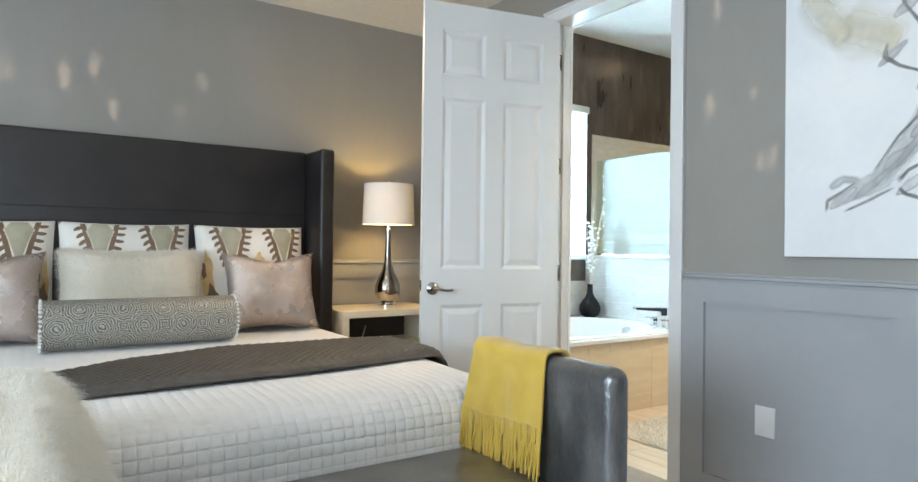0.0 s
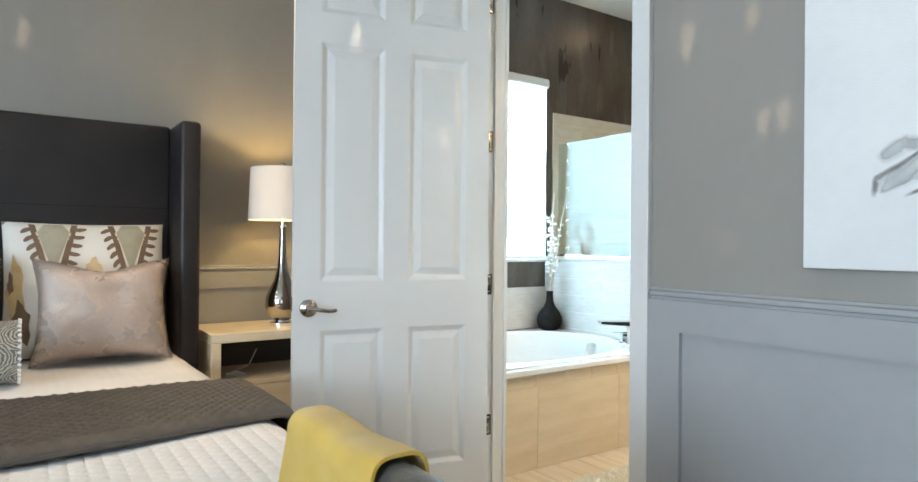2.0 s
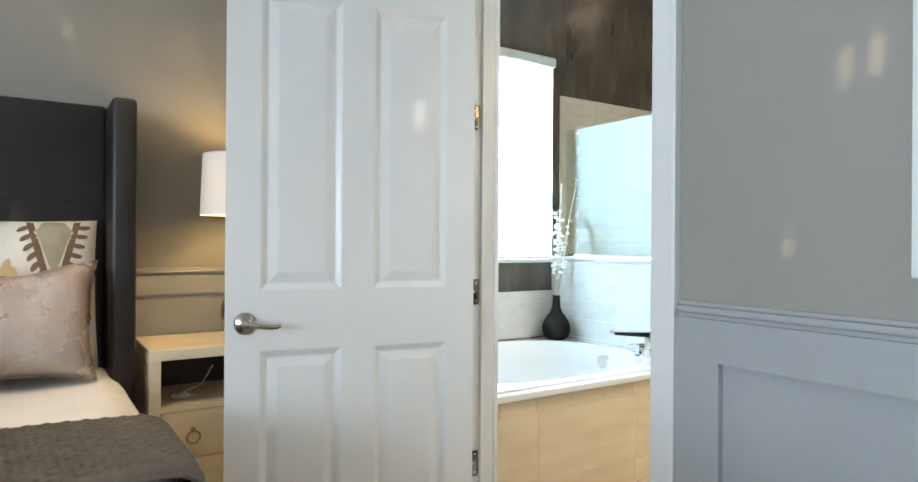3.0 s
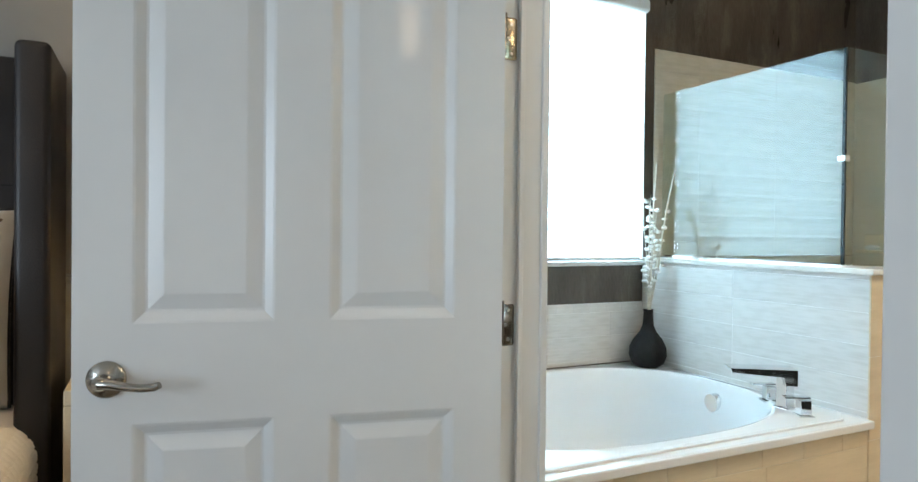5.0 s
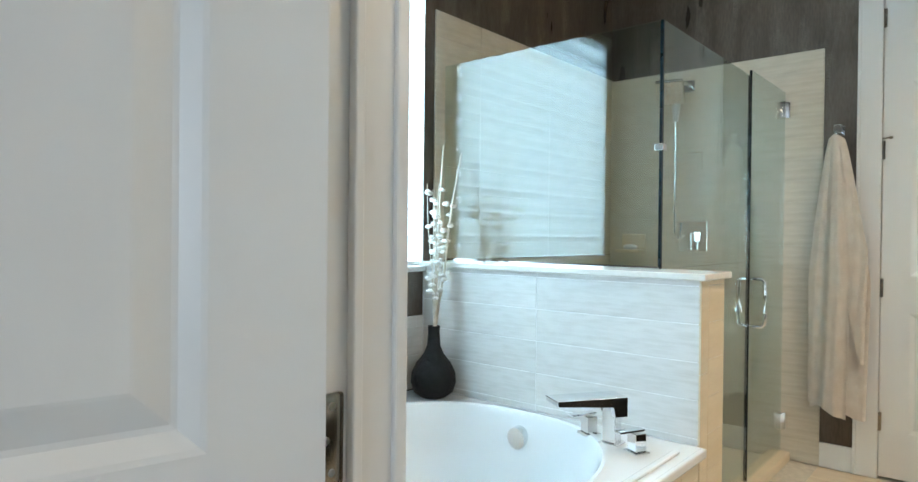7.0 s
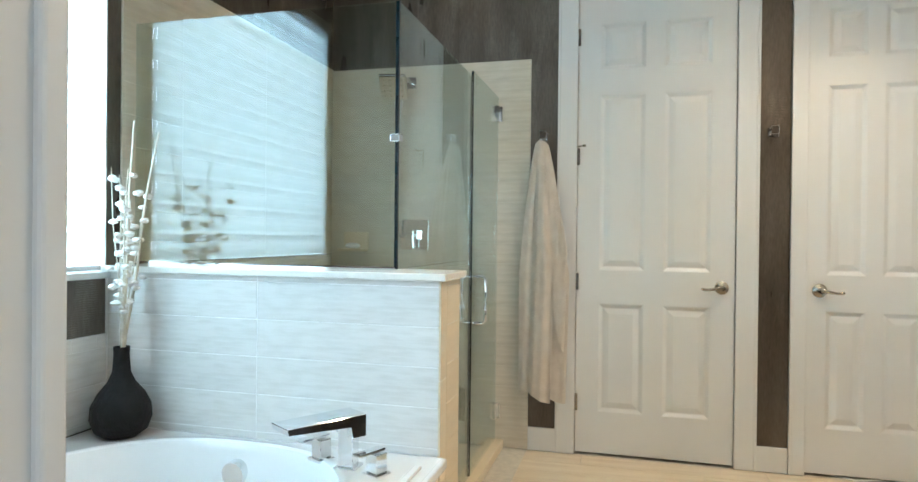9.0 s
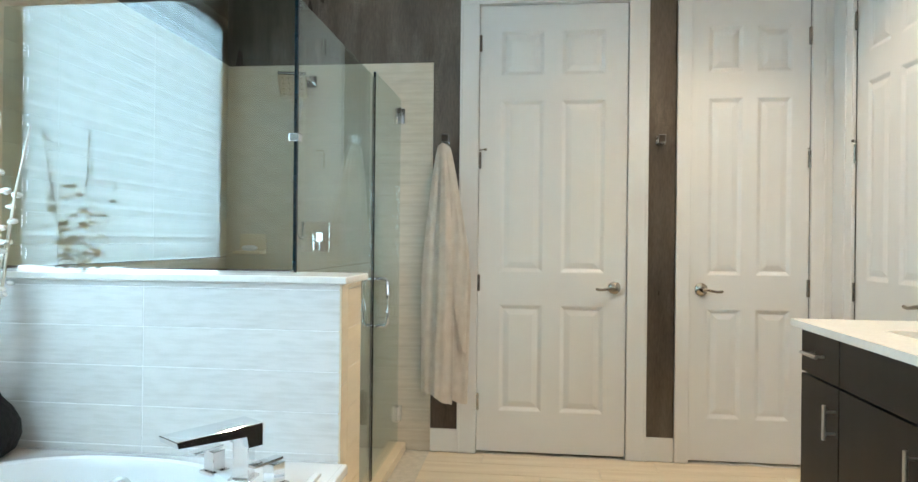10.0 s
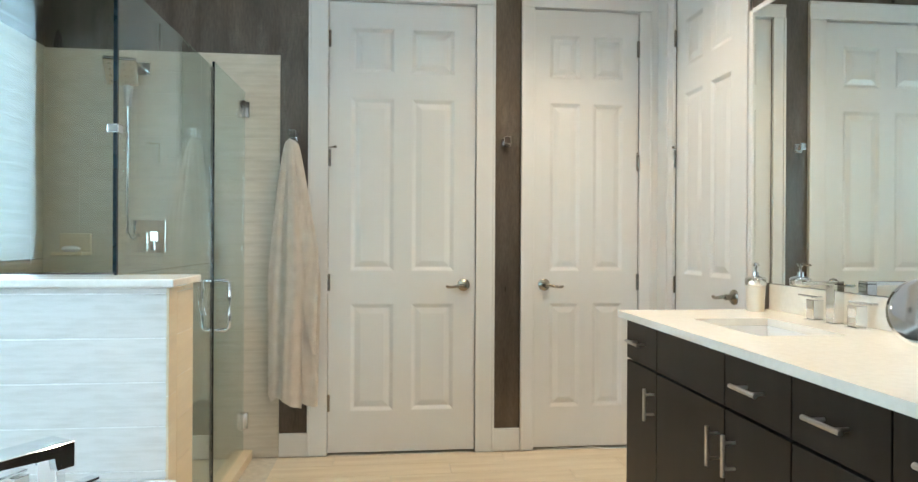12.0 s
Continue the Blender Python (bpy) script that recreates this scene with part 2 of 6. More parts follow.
def cloth_translucent(name, colour, through, bands=0.0):
    m = bpy.data.materials.new(name)
    m.use_nodes = True
    t = m.node_tree
    t.nodes.remove(t.nodes["Principled BSDF"])
    d, s, mx = t.nodes.new("ShaderNodeBsdfDiffuse"), t.nodes.new("ShaderNodeBsdfTranslucent"), t.nodes.new("ShaderNodeMixShader")
    n = t.nodes.new("ShaderNodeTexNoise")
    n.inputs["Scale"].default_value = 40
    mix = t.nodes.new("ShaderNodeMix")
    mix.data_type = "RGBA"
    mix.inputs["A"].default_value, mix.inputs["B"].default_value = (*colour, 1), (*[0.93 * c for c in colour], 1)
    t.links.new(n.outputs[0], mix.inputs["Factor"])
    colour_out = mix.outputs["Result"]
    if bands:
        # fold shading painted into the cloth colour: bright foot, darker top
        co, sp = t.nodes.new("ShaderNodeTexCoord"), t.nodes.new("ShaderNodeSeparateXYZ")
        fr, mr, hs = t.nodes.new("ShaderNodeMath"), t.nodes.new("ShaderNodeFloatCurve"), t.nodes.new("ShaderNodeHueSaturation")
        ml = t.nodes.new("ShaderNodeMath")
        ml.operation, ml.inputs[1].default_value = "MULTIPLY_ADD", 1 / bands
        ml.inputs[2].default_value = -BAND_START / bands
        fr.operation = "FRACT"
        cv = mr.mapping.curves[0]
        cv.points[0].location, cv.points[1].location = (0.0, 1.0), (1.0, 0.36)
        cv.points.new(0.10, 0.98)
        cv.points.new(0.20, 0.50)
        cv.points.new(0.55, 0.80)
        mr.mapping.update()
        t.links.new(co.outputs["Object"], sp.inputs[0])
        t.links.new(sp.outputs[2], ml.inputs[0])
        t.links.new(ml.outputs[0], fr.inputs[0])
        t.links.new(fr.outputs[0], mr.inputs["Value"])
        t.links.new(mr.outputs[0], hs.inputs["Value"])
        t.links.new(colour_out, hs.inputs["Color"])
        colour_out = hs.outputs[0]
    for q in (d, s):
        t.links.new(colour_out, q.inputs[0])
    mx.inputs[0].default_value = through
    t.links.new(d.outputs[0], mx.inputs[1])
    t.links.new(s.outputs[0], mx.inputs[2])
    t.links.new(mx.outputs[0], t.nodes["Material Output"].inputs[0])
    return m


# start and height of the fold shading painted on the shade cloth
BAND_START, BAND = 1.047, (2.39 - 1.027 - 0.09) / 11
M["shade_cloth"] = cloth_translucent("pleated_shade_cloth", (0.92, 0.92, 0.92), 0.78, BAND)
M["cream_fur"] = cloth_translucent("cream_fur", (0.98, 0.96, 0.90), 0.55)
M["lampshade"] = cloth_translucent("linen_lampshade", (0.88, 0.85, 0.82), 0.10)


def glow_material(name, colour, strength):
    m = bpy.data.materials.new(name)
    m.use_nodes = True
    p = m.node_tree.nodes["Principled BSDF"]
    p.inputs["Base Color"].default_value = (*colour, 1)
    p.inputs["Emission Color"].default_value = (*colour, 1)
    p.inputs["Emission Strength"].default_value = strength
    return m


M["bulb"] = glow_material("lamp_bulb", (1.0, 0.75, 0.45), 12)
M["can_glow"] = glow_material("downlight_lens", (1.0, 0.80, 0.55), 30)

# ---------------------------------------------------------------- mesh helpers


def box(bm, x0, x1, y0, y1, z0, z1, bevel=0.0, seg=2):
    r = bmesh.ops.create_cube(bm, size=1)
    vs = r["verts"]
    bmesh.ops.scale(bm, vec=(x1 - x0, y1 - y0, z1 - z0), verts=vs)
    bmesh.ops.translate(bm, vec=((x0 + x1) / 2, (y0 + y1) / 2, (z0 + z1) / 2), verts=vs)
    if bevel:
        es = {e for v in vs for e in v.link_edges}
        bmesh.ops.bevel(bm, geom=list(es), offset=bevel, segments=seg, affect="EDGES", profile=0.5)
    return bm


def boxes(*items, bevel=0.0, seg=2):
    bm = bmesh.new()
    for it in items:
        box(bm, *it, bevel=bevel, seg=seg)
    return bm


def cyl(bm, at, axis, r0, r1, length, seg=24):
    """A cylinder or cone from at along axis."""
    m = Matrix.Translation(at) @ Vector(axis).to_track_quat("Z", "Y").to_matrix().to_4x4() @ Matrix.Translation((0, 0, length / 2))
    bmesh.ops.create_cone(bm, cap_ends=True, segments=seg, radius1=r0, radius2=r1, depth=length, matrix=m)
    return bm


def lathe(profile, seg=40):
    """A turned shape from (radius, height) pairs."""
    bm = bmesh.new()
    rings = []
    for r, z in profile:
        rings.append([bm.verts.new((r * math.cos(2 * math.pi * i / seg), r * math.sin(2 * math.pi * i / seg), z)) for i in range(seg)])
    for a, b in zip(rings, rings[1:]):
        for i in range(seg):
            bm.faces.new((a[i], a[(i + 1) % seg], b[(i + 1) % seg], b[i]))
    bm.faces.new(rings[0][::-1])
    bm.faces.new(rings[-1])
    return bm


def tube(bm, pts, r, seg=8):
    """A round tube through the points; r is a radius or one for each point."""
    pts = [Vector(p) for p in pts]
    rs = r if isinstance(r, (list, tuple)) else [r] * len(pts)
    rings = []
    for i, p in enumerate(pts):
        d = (pts[min(i + 1, len(pts) - 1)] - pts[max(i - 1, 0)]).normalized()
        q = d.to_track_quat("Z", "Y")
        rings.append([bm.verts.new(p + q @ Vector((rs[i] * math.cos(2 * math.pi * k / seg), rs[i] * math.sin(2 * math.pi * k / seg), 0))) for k in range(seg)])
    for a, b in zip(rings, rings[1:]):
        for k in range(seg):
            bm.faces.new((a[k], a[(k + 1) % seg], b[(k + 1) % seg], b[k]))
    bm.faces.new(rings[0][::-1])
    bm.faces.new(rings[-1])
    return bm


def sheet(f, nu, nv, thick=0.0):
    """A surface f(u, v) for u and v from 0 to 1, with a thickness on its back where given."""
    bm = bmesh.new()
    g = [[bm.verts.new(f(i / nu, j / nv)) for j in range(nv + 1)] for i in range(nu + 1)]
    for i in range(nu):
        for j in range(nv):
            bm.faces.new((g[i][j], g[i + 1][j], g[i + 1][j + 1], g[i][j + 1]))
    if thick:
        bmesh.ops.recalc_face_normals(bm, faces=bm.faces)
        bmesh.ops.solidify(bm, geom=bm.faces[:], thickness=thick)
    return bm


def mesh_of(name, bm, mat, smooth=False):
    bmesh.ops.recalc_face_normals(bm, faces=bm.faces)
    me = bpy.data.meshes.new(name)
    bm.to_mesh(me)
    bm.free()
    me.materials.append(mat)
    if smooth:
        me.shade_smooth()
        me.set_sharp_from_angle(angle=radians(38))
    return me


def part(name, bm, mat, parent, label="", smooth=False, m=None):
    ob = new(name, mesh_of(name, bm, mat, smooth))
    ob.parent = parent
    if m is not None:
        ob.matrix_basis = m
    return tagged(ob, label) if label else ob


def thing(name, m, label, category, group="", kind=""):
    ob = new(name)
    ob.empty_display_size = 0.1
    ob.matrix_world = m
    return tagged(ob, label, category, group, kind)


def setting(name, bm, mat, label="", smooth=False):
    return tagged(new(name, mesh_of(name, bm, mat, smooth)), label, kind="structure")


# ---------------------------------------------------------------- structure
XB, XC = 0.13, 3.385          # bath face of the partition, face of the closet wall
YN, YS = 1.19, -2.10          # window wall, vanity wall
ZB, ZC = 2.70, 3.03           # bedroom ceiling, bath ceiling
DY0, DY1, DZ = -1.091, -0.212, 2.43   # doorway between bedroom and bath
WX0, WX1, WZ0, WZ1 = 0.25, 1.676, 1.027, 2.39

setting("floor_bedroom", boxes((-5.6, 0.065, -5.0, YN, -0.05, 0.0)), M["carpet"], "taupe cut-pile bedroom carpet")
setting("floor_bath", boxes((0.065, 4.4, -3.2, YN, -0.05, -0.004)), M["grout"], "beige wood-look plank tile floor")
setting("ceiling_bedroom", boxes((-5.6, 0.0, -5.0, YN, ZB, ZB + 0.1)), M["ceiling"], "white bedroom ceiling")
setting("ceiling_bath", boxes((XB, 4.4, -3.2, YN, ZC, ZC + 0.1)), M["ceiling"], "white bathroom ceiling")
setting("wall_bed_north", boxes((-5.6, 0.0, YN, YN + 0.17, 0, 3.2)), M["bed_wall"], "taupe glazed wall behind the bed")
# partition: bedroom skin and bath skin of one wall
for nm, a, b, mt, lab in (("wall_partition_bedroom", 0.0, 0.065, "bed_wall", "taupe glazed wall with a doorway"),
                          ("wall_partition_bath", 0.065, XB, "bath_wall", "bronze plaster wall round the doorway")):
    setting(nm, boxes((a, b, -5.0, DY0, 0, 3.2), (a, b, DY1, YN, 0, 3.2), (a, b, DY0, DY1, DZ, 3.2)), M[mt], lab)
setting("wall_bath_north", boxes((XB, WX0, YN, YN + 0.17, 0, 3.2), (WX1, 4.4, YN, YN + 0.17, 0, 3.2), (WX0, WX1, YN, YN + 0.17, 0, WZ0), (WX0, WX1, YN, YN + 0.17, WZ1, 3.2)),
        M["bath_wall"], "bronze plaster wall round the bath window")
D1, D2, SD = (-1.056, -0.256), (-1.981, -1.379), (2.507, 3.170)
setting("wall_closets", boxes((XC, XC + 0.115, D1[1], YN, 0, 3.2), (XC, XC + 0.115, D2[1], D1[0], 0, 3.2), (XC, XC + 0.115, YS, D2[0], 0, 3.2),
                              (XC, XC + 0.115, D1[0], D1[1], 2.45, 3.2), (XC, XC + 0.115, D2[0], D2[1], 2.45, 3.2)), M["bath_wall"], "bronze plaster wall with two closet doors")
setting("wall_vanity", boxes((XB, SD[0], YS - 0.115, YS, 0, 3.2), (SD[1], 3.5, YS - 0.115, YS, 0, 3.2), (SD[0], SD[1], YS - 0.115, YS, 2.45, 3.2)), M["bath_wall"],
        "bronze plaster wall behind the vanity")
setting("wall_closet_back", boxes((4.4, 4.5, -3.2, YN, 0, 3.2), (XB, 4.4, -3.3, -3.2, 0, 3.2)), M["ceiling"], "plain closet back wall")
# far bedroom walls with windows
setting("wall_bed_west", boxes((-5.75, -5.6, -5.0, -3.8, 0, 2.8), (-5.75, -5.6, -1.4, YN, 0, 2.8), (-5.75, -5.6, -3.8, -1.4, 0, 0.65), (-5.75, -5.6, -3.8, -1.4, 2.35, 2.8)), M["bed_wall"])
setting("wall_bed_south", boxes((-5.6, -3.8, -5.15, -5.0, 0, 2.8), (-1.4, 0.13, -5.15, -5.0, 0, 2.8), (-3.8, -1.4, -5.15, -5.0, 0, 0.65), (-3.8, -1.4, -5.15, -5.0, 2.35, 2.8)), M["bed_wall"])
setting("ground", boxes((-60, 60, -60, 60, -0.4, -0.3)), M["grout"], "pale ground outside")

# ---------------------------------------------------------------- doors


def panel_door_mesh(w, h, t=0.035, stile=0.147, mid=0.12, bands=((0.220, 0.797), (0.974, 1.905), (2.040, 2.282))):
    """Moulded six-panel leaf: x from 0 to w, y from 0 (front) to t, z from 0 to h."""
    st, mu = stile * w, mid * w
    pw = (w - 2 * st - mu) / 2
    xs = [(st, st + pw), (st + pw + mu, w - st)]
    zs = [(a * h / 2.42, b * h / 2.42) for a, b in bands]
    bm = bmesh.new()
    xl, zl = [0, *xs[0], *xs[1], w], [0, *zs[0], *zs[1], *zs[2], h]
    for side, sy in ((0.0, 1.0), (t, -1.0)):
        grid = [[bm.verts.new((x, side, z)) for z in zl] for x in xl]
        for i in range(5):
            for j in range(7):
                q = [grid[i][j], grid[i + 1][j], grid[i + 1][j + 1], grid[i][j + 1]]
                if i in (1, 3) and j in (1, 3, 5):
                    x0, x1, z0, z1 = xl[i], xl[i + 1], zl[j], zl[j + 1]
                    prev = q
                    for ins, dep in ((0.005, 0.0015), (0.020, 0.0095), (0.025, 0.0100), (0.052, 0.0030), (0.055, 0.0025)):
                        cur = [bm.verts.new((x, side + sy * dep, z)) for x, z in
                               ((x0 + ins, z0 + ins), (x1 - ins, z0 + ins), (x1 - ins, z1 - ins), (x0 + ins, z1 - ins))]
                        for k in range(4):
                            bm.faces.new((prev[k], prev[(k + 1) % 4], cur[(k + 1) % 4], cur[k]))
                        prev = cur
                    bm.faces.new(prev)
                else:
                    bm.faces.new(q)
    box(bm, 0.0005, w - 0.0005, 0.0005, t - 0.0005, -0.0003, 0.0003)
    # edges
    for x in (0, w):
        bm.faces.new([bm.verts.new(v) for v in ((x, 0, 0), (x, t, 0), (x, t, h), (x, 0, h))])
    bm.faces.new([bm.verts.new(v) for v in ((0, 0, h), (w, 0, h), (w, t, h), (0, t, h))])
    bmesh.ops.remove_doubles(bm, verts=bm.verts, dist=1e-5)
    return bm


def lever(parent, x, z, way, y=0.0, out=-1, name="door_handle"):
    """Round rose and a curved lever that points along x by way, on the face at y that looks along out."""
    bm = lathe([(0.0, 0.0), (0.034, 0.0), (0.034, 0.006), (0.030, 0.011), (0.018, 0.014), (0.013, 0.018), (0.013, 0.045), (0.0, 0.046)], 32)
    bmesh.ops.rotate(bm, matrix=Matrix.Rotation(radians(90 if out < 0 else -90), 3, "X"), verts=bm.verts)
    h = part(name, bm, M["nickel"], parent, "satin nickel round rose", True, pose(x, y, z))
    o = out
    pts = [(0, o * 0.040, 0), (way * 0.018, o * 0.047, 0.0), (way * 0.045, o * 0.050, -0.006), (way * 0.070, o * 0.049, -0.010), (way * 0.090, o * 0.047, -0.009), (way * 0.100, o * 0.050, -0.004)]
    b2 = tube(bmesh.new(), pts, [0.011, 0.010, 0.0085, 0.008, 0.0085, 0.007], 12)
    bmesh.ops.scale(b2, vec=(1, 1, 0.9), verts=b2.verts)
    part("lever", b2, M["nickel"], h, "curved nickel lever", True)
    return h


def hinge(parent, m, length=0.09, mat="nickel"):
    bm = boxes((-0.016, 0.016, -0.001, 0.0015, -length / 2, length / 2), bevel=0.004)
    h = part("hinge", bm, M[mat], parent, "", True, m)
    for k, (sx, sz) in enumerate(((0.003, -0.032), (-0.004, 0.0), (0.003, 0.032))):
        part("screw", cyl(bmesh.new(), (sx, -0.001, sz), (0, -1, 0), 0.0042, 0.0035, 0.0012, 10), M["steel"], h, "", True)
    return h


def knuckle(parent, m, length=0.09):
    bm = bmesh.new()
    cyl(bm, (0, 0, -length / 2), (0, 0, 1), 0.007, 0.007, length, 12)
    box(bm, 0.0, 0.014, -0.001, 0.002, -length / 2, length / 2)
    return part("hinge", bm, M["nickel"], parent, "", True, m)


# doorway lining and casings between the bedroom and the bath
jm = thing("door_frame", pose(0, 0, 0), "white painted door jamb and casing", "door frame", kind="structure")
part("jamb", boxes((-0.012, XB + 0.012, DY1 - 0.018, DY1 - 0.001, 0, DZ - 0.018)), M["white_paint"], jm)
part("jamb", boxes((-0.012, XB + 0.012, DY0 + 0.001, DY0 + 0.018, 0, DZ - 0.018)), M["white_paint"], jm)
part("head_jamb", boxes((-0.012, XB + 0.012, DY0 + 0.001, DY1 - 0.001, DZ - 0.018, DZ - 0.001)), M["white_paint"], jm)
part("stop", boxes((0.068, 0.080, DY1 - 0.030, DY1 - 0.018, 0, DZ - 0.018), bevel=0.002), M["white_paint"], jm)
part("stop", boxes((0.068, 0.080, DY0 + 0.018, DY0 + 0.030, 0, DZ - 0.018), bevel=0.002), M["white_paint"], jm)


def casing(parent, a, b, zt, face, out, axis, width=0.075, t=0.018, bottom=0.0):
    """Two legs and a head of flat moulded casing round an opening from a to b on the wall face at face."""
    lo, hi = (face, face + out * t) if out > 0 else (face + out * t, face)
    def bx(u0, u1, z0, z1, o=0.0):
        l2, h2 = (lo, hi + o) if out > 0 else (lo - o, hi)
        return (l2, h2, u0, u1, z0, z1) if axis == "y" else (u0, u1, l2, h2, z0, z1)
    for u0, u1, ub in ((a - width, a + 0.006, a - width), (b - 0.006, b + width, b + width - 0.014)):
        bm = boxes(bx(u0, u1, bottom, zt - 0.006), bevel=0.003)
        box(bm, *bx(ub, ub + 0.014, bottom, zt - 0.006, 0.006), bevel=0.002)
        part("casing", bm, M["white_paint"], parent, "", False)
    bm = boxes(bx(a - width, b + width, zt - 0.0055, zt + width), bevel=0.003)
    box(bm, *bx(a - width, b + width, zt + width - 0.014, zt + width, 0.006), bevel=0.002)
    part("casing", bm, M["white_paint"], parent)


casing(jm, DY0 + 0.018, DY1 - 0.018, DZ - 0.018, 0.0, -1, "y", 0.068)
casing(jm, DY0 + 0.018, DY1 - 0.018, DZ - 0.018, XB, 1, "y")

# open leaf, swung into the bedroom
ang = math.degrees(math.atan2(0.214, -0.977))
PIN = (0.024, -0.236)
LEAF_W = 0.815
door = thing("door_1", pose(PIN[0], PIN[1], 0.008, 0, 0, ang), "white moulded six-panel door standing open into the bedroom", "door", kind="structure")
part("door_leaf", panel_door_mesh(LEAF_W, 2.412, 0.035, 0.124, 0.126, ((0.220, 0.797), (0.984, 1.915), (2.030, 2.280))), M["white_paint"], door, "", False, pose(0.004, 0.0, 0))
lever(door, LEAF_W - 0.055, 0.880, -1, 0.035, 1)
lever(door, LEAF_W - 0.055, 0.880, -1, 0.0, -1)
part("latch", boxes((LEAF_W + 0.003, LEAF_W + 0.006, 0.007, 0.028, 0.868, 0.924), bevel=0.001), M["nickel"], door)
for k, hz in enumerate((0.355, 0.965, 1.585, 2.19)):
    hinge(jm, pose(0.046, DY1 - 0.0195, hz), 0.09, "nickel_warm_lit" if k == 2 else "nickel")
    part("hinge_knuckle", cyl(bmesh.new(), (-0.006, -0.006, hz - 0.045), (0, 0, 1), 0.007, 0.007, 0.09, 12), M["nickel"], door, "", True)


def closed_door(name, m, w, label, hinge_x, lever_x, way):
    d = thing(name, m, label, "door", kind="structure")
    part("door_leaf", panel_door_mesh(w - 0.006, 2.432), M["white_paint"], d, "", False, pose(0.003, 0.004, 0.012))
    lever(d, lever_x, 0.915, way, 0.004, -1)
    for hz in (0.28, 0.93, 2.24):
        knuckle(d, pose(hinge_x, -0.003, hz, 0, 0, 0 if hinge_x < w / 2 else 180))
    st = knuckle(d, pose(hinge_x, -0.003, 1.60, 0, 0, 0 if hinge_x < w / 2 else 180))
    rod = tube(bmesh.new(), [(0, 0, 0.055), (0.028 * 1.0, -0.022, 0.055), (0.036, -0.026, 0.055)], 0.0035, 8)
    cyl(rod, (0.036, -0.026, 0.055), (1, -0.6, 0), 0.008, 0.007, 0.010, 10)
    part("door_stop", rod, M["nickel"], st, "", True)
    part("jamb", boxes((-0.012, 0.0, 0.0, 0.11, 0, 2.462), (w, w + 0.012, 0.0, 0.11, 0, 2.462), (0, w, 0.0, 0.11, 2.448, 2.462)), M["white_paint"], d)
    # black sheet painted in for the shade behind the leaf
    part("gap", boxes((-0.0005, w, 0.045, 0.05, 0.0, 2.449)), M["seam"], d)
    return d


# local x runs to the picture's right when one faces the door
d1 = closed_door("door_2", pose(XC, D1[1], 0, 0, 0, -90), D1[1] - D1[0], "white moulded six-panel closet door, closed", 0.0, 0.735, -1)
d2 = closed_door("door_3", pose(XC, D2[1], 0, 0, 0, -90), D2[1] - D2[0], "narrow white moulded six-panel closet door, closed", 0.602, 0.062, 1)
d3 = closed_door("door_4", pose(SD[1], YS, 0, 0, 0, 180), SD[1] - SD[0], "white moulded six-panel door beside the vanity, closed", 0.0, 0.600, -1)
f1 = thing("door_frame", pose(0, 0, 0), "white painted closet door casings", "door frame", kind="structure")
casing(f1, D1[0] - 0.006, D1[1] + 0.006, 2.455, XC, -1, "y", 0.098)
casing(f1, D2[0] - 0.006, D2[1] + 0.006, 2.455, XC, -1, "y", 0.068)
casing(f1, SD[0] - 0.006, SD[1] + 0.006, 2.455, YS, 1, "x", 0.068)
part("corner_board", boxes((XC - 0.016, XC, YS + 0.001, D2[0] - 0.073, 0, 2.53), bevel=0.002), M["white_paint"], f1)
part("corner_board", boxes((SD[1] + 0.073, XC - 0.017, YS, YS + 0.016, 0, 2.53), bevel=0.002), M["white_paint"], f1)
bb = thing("baseboard", pose(0, 0, 0), "white painted baseboards", "baseboard", kind="structure")
for a, b in ((D2[1] + 0.074, D1[0] - 0.104), (D1[1] + 0.104, -0.004)):
    part("board", boxes((XC - 0.014, XC, a, b, 0, 0.125), bevel=0.003), M["white_paint"], bb)

# ---------------------------------------------------------------- bedroom wainscot
trim = thing("trim", pose(0, 0, 0), "taupe painted wainscot with chair rail and panel mouldings", "wainscot", kind="structure")
RY = DY0 + 0.018 - 0.068
part("field", boxes((-0.006, 0, -5.0, RY, 0.0, 0.985)), M["wainscot"], trim)
part("field", boxes((-5.6, -0.006, YN - 0.006, YN, 0.0, 0.985)), M["wainscot"], trim)


def rail_y(x, a, b, z0=0.985):
    bm = boxes((x - 0.020, x, a, b, z0, z0 + 0.016), bevel=0.005)
    box(bm, x - 0.012, x, a, b, z0 + 0.016, z0 + 0.026, bevel=0.003)
    box(bm, x - 0.011, x, a, b, z0 - 0.012, z0, bevel=0.003)
    return bm


part("chair_rail", rail_y(0.0, -5.0, RY - 0.001), M["wainscot"], trim)
bm = boxes((-5.6, -0.02, YN - 0.020, YN, 0.985, 1.001), bevel=0.005)
box(bm, -5.6, -0.02, YN - 0.012, YN, 1.001, 1.011, bevel=0.003)
part("chair_rail", bm, M["wainscot"], trim)
# raised frame of flat boards: the panels lie back between them
def frame_boards_y(a, b, zt=0.88, zb=0.13, t=0.016):
    items = [(-0.006 - t, -0.006, a, b, zt, 0.975), (-0.006 - t, -0.006, a, b, 0.0, zb)]
    return items


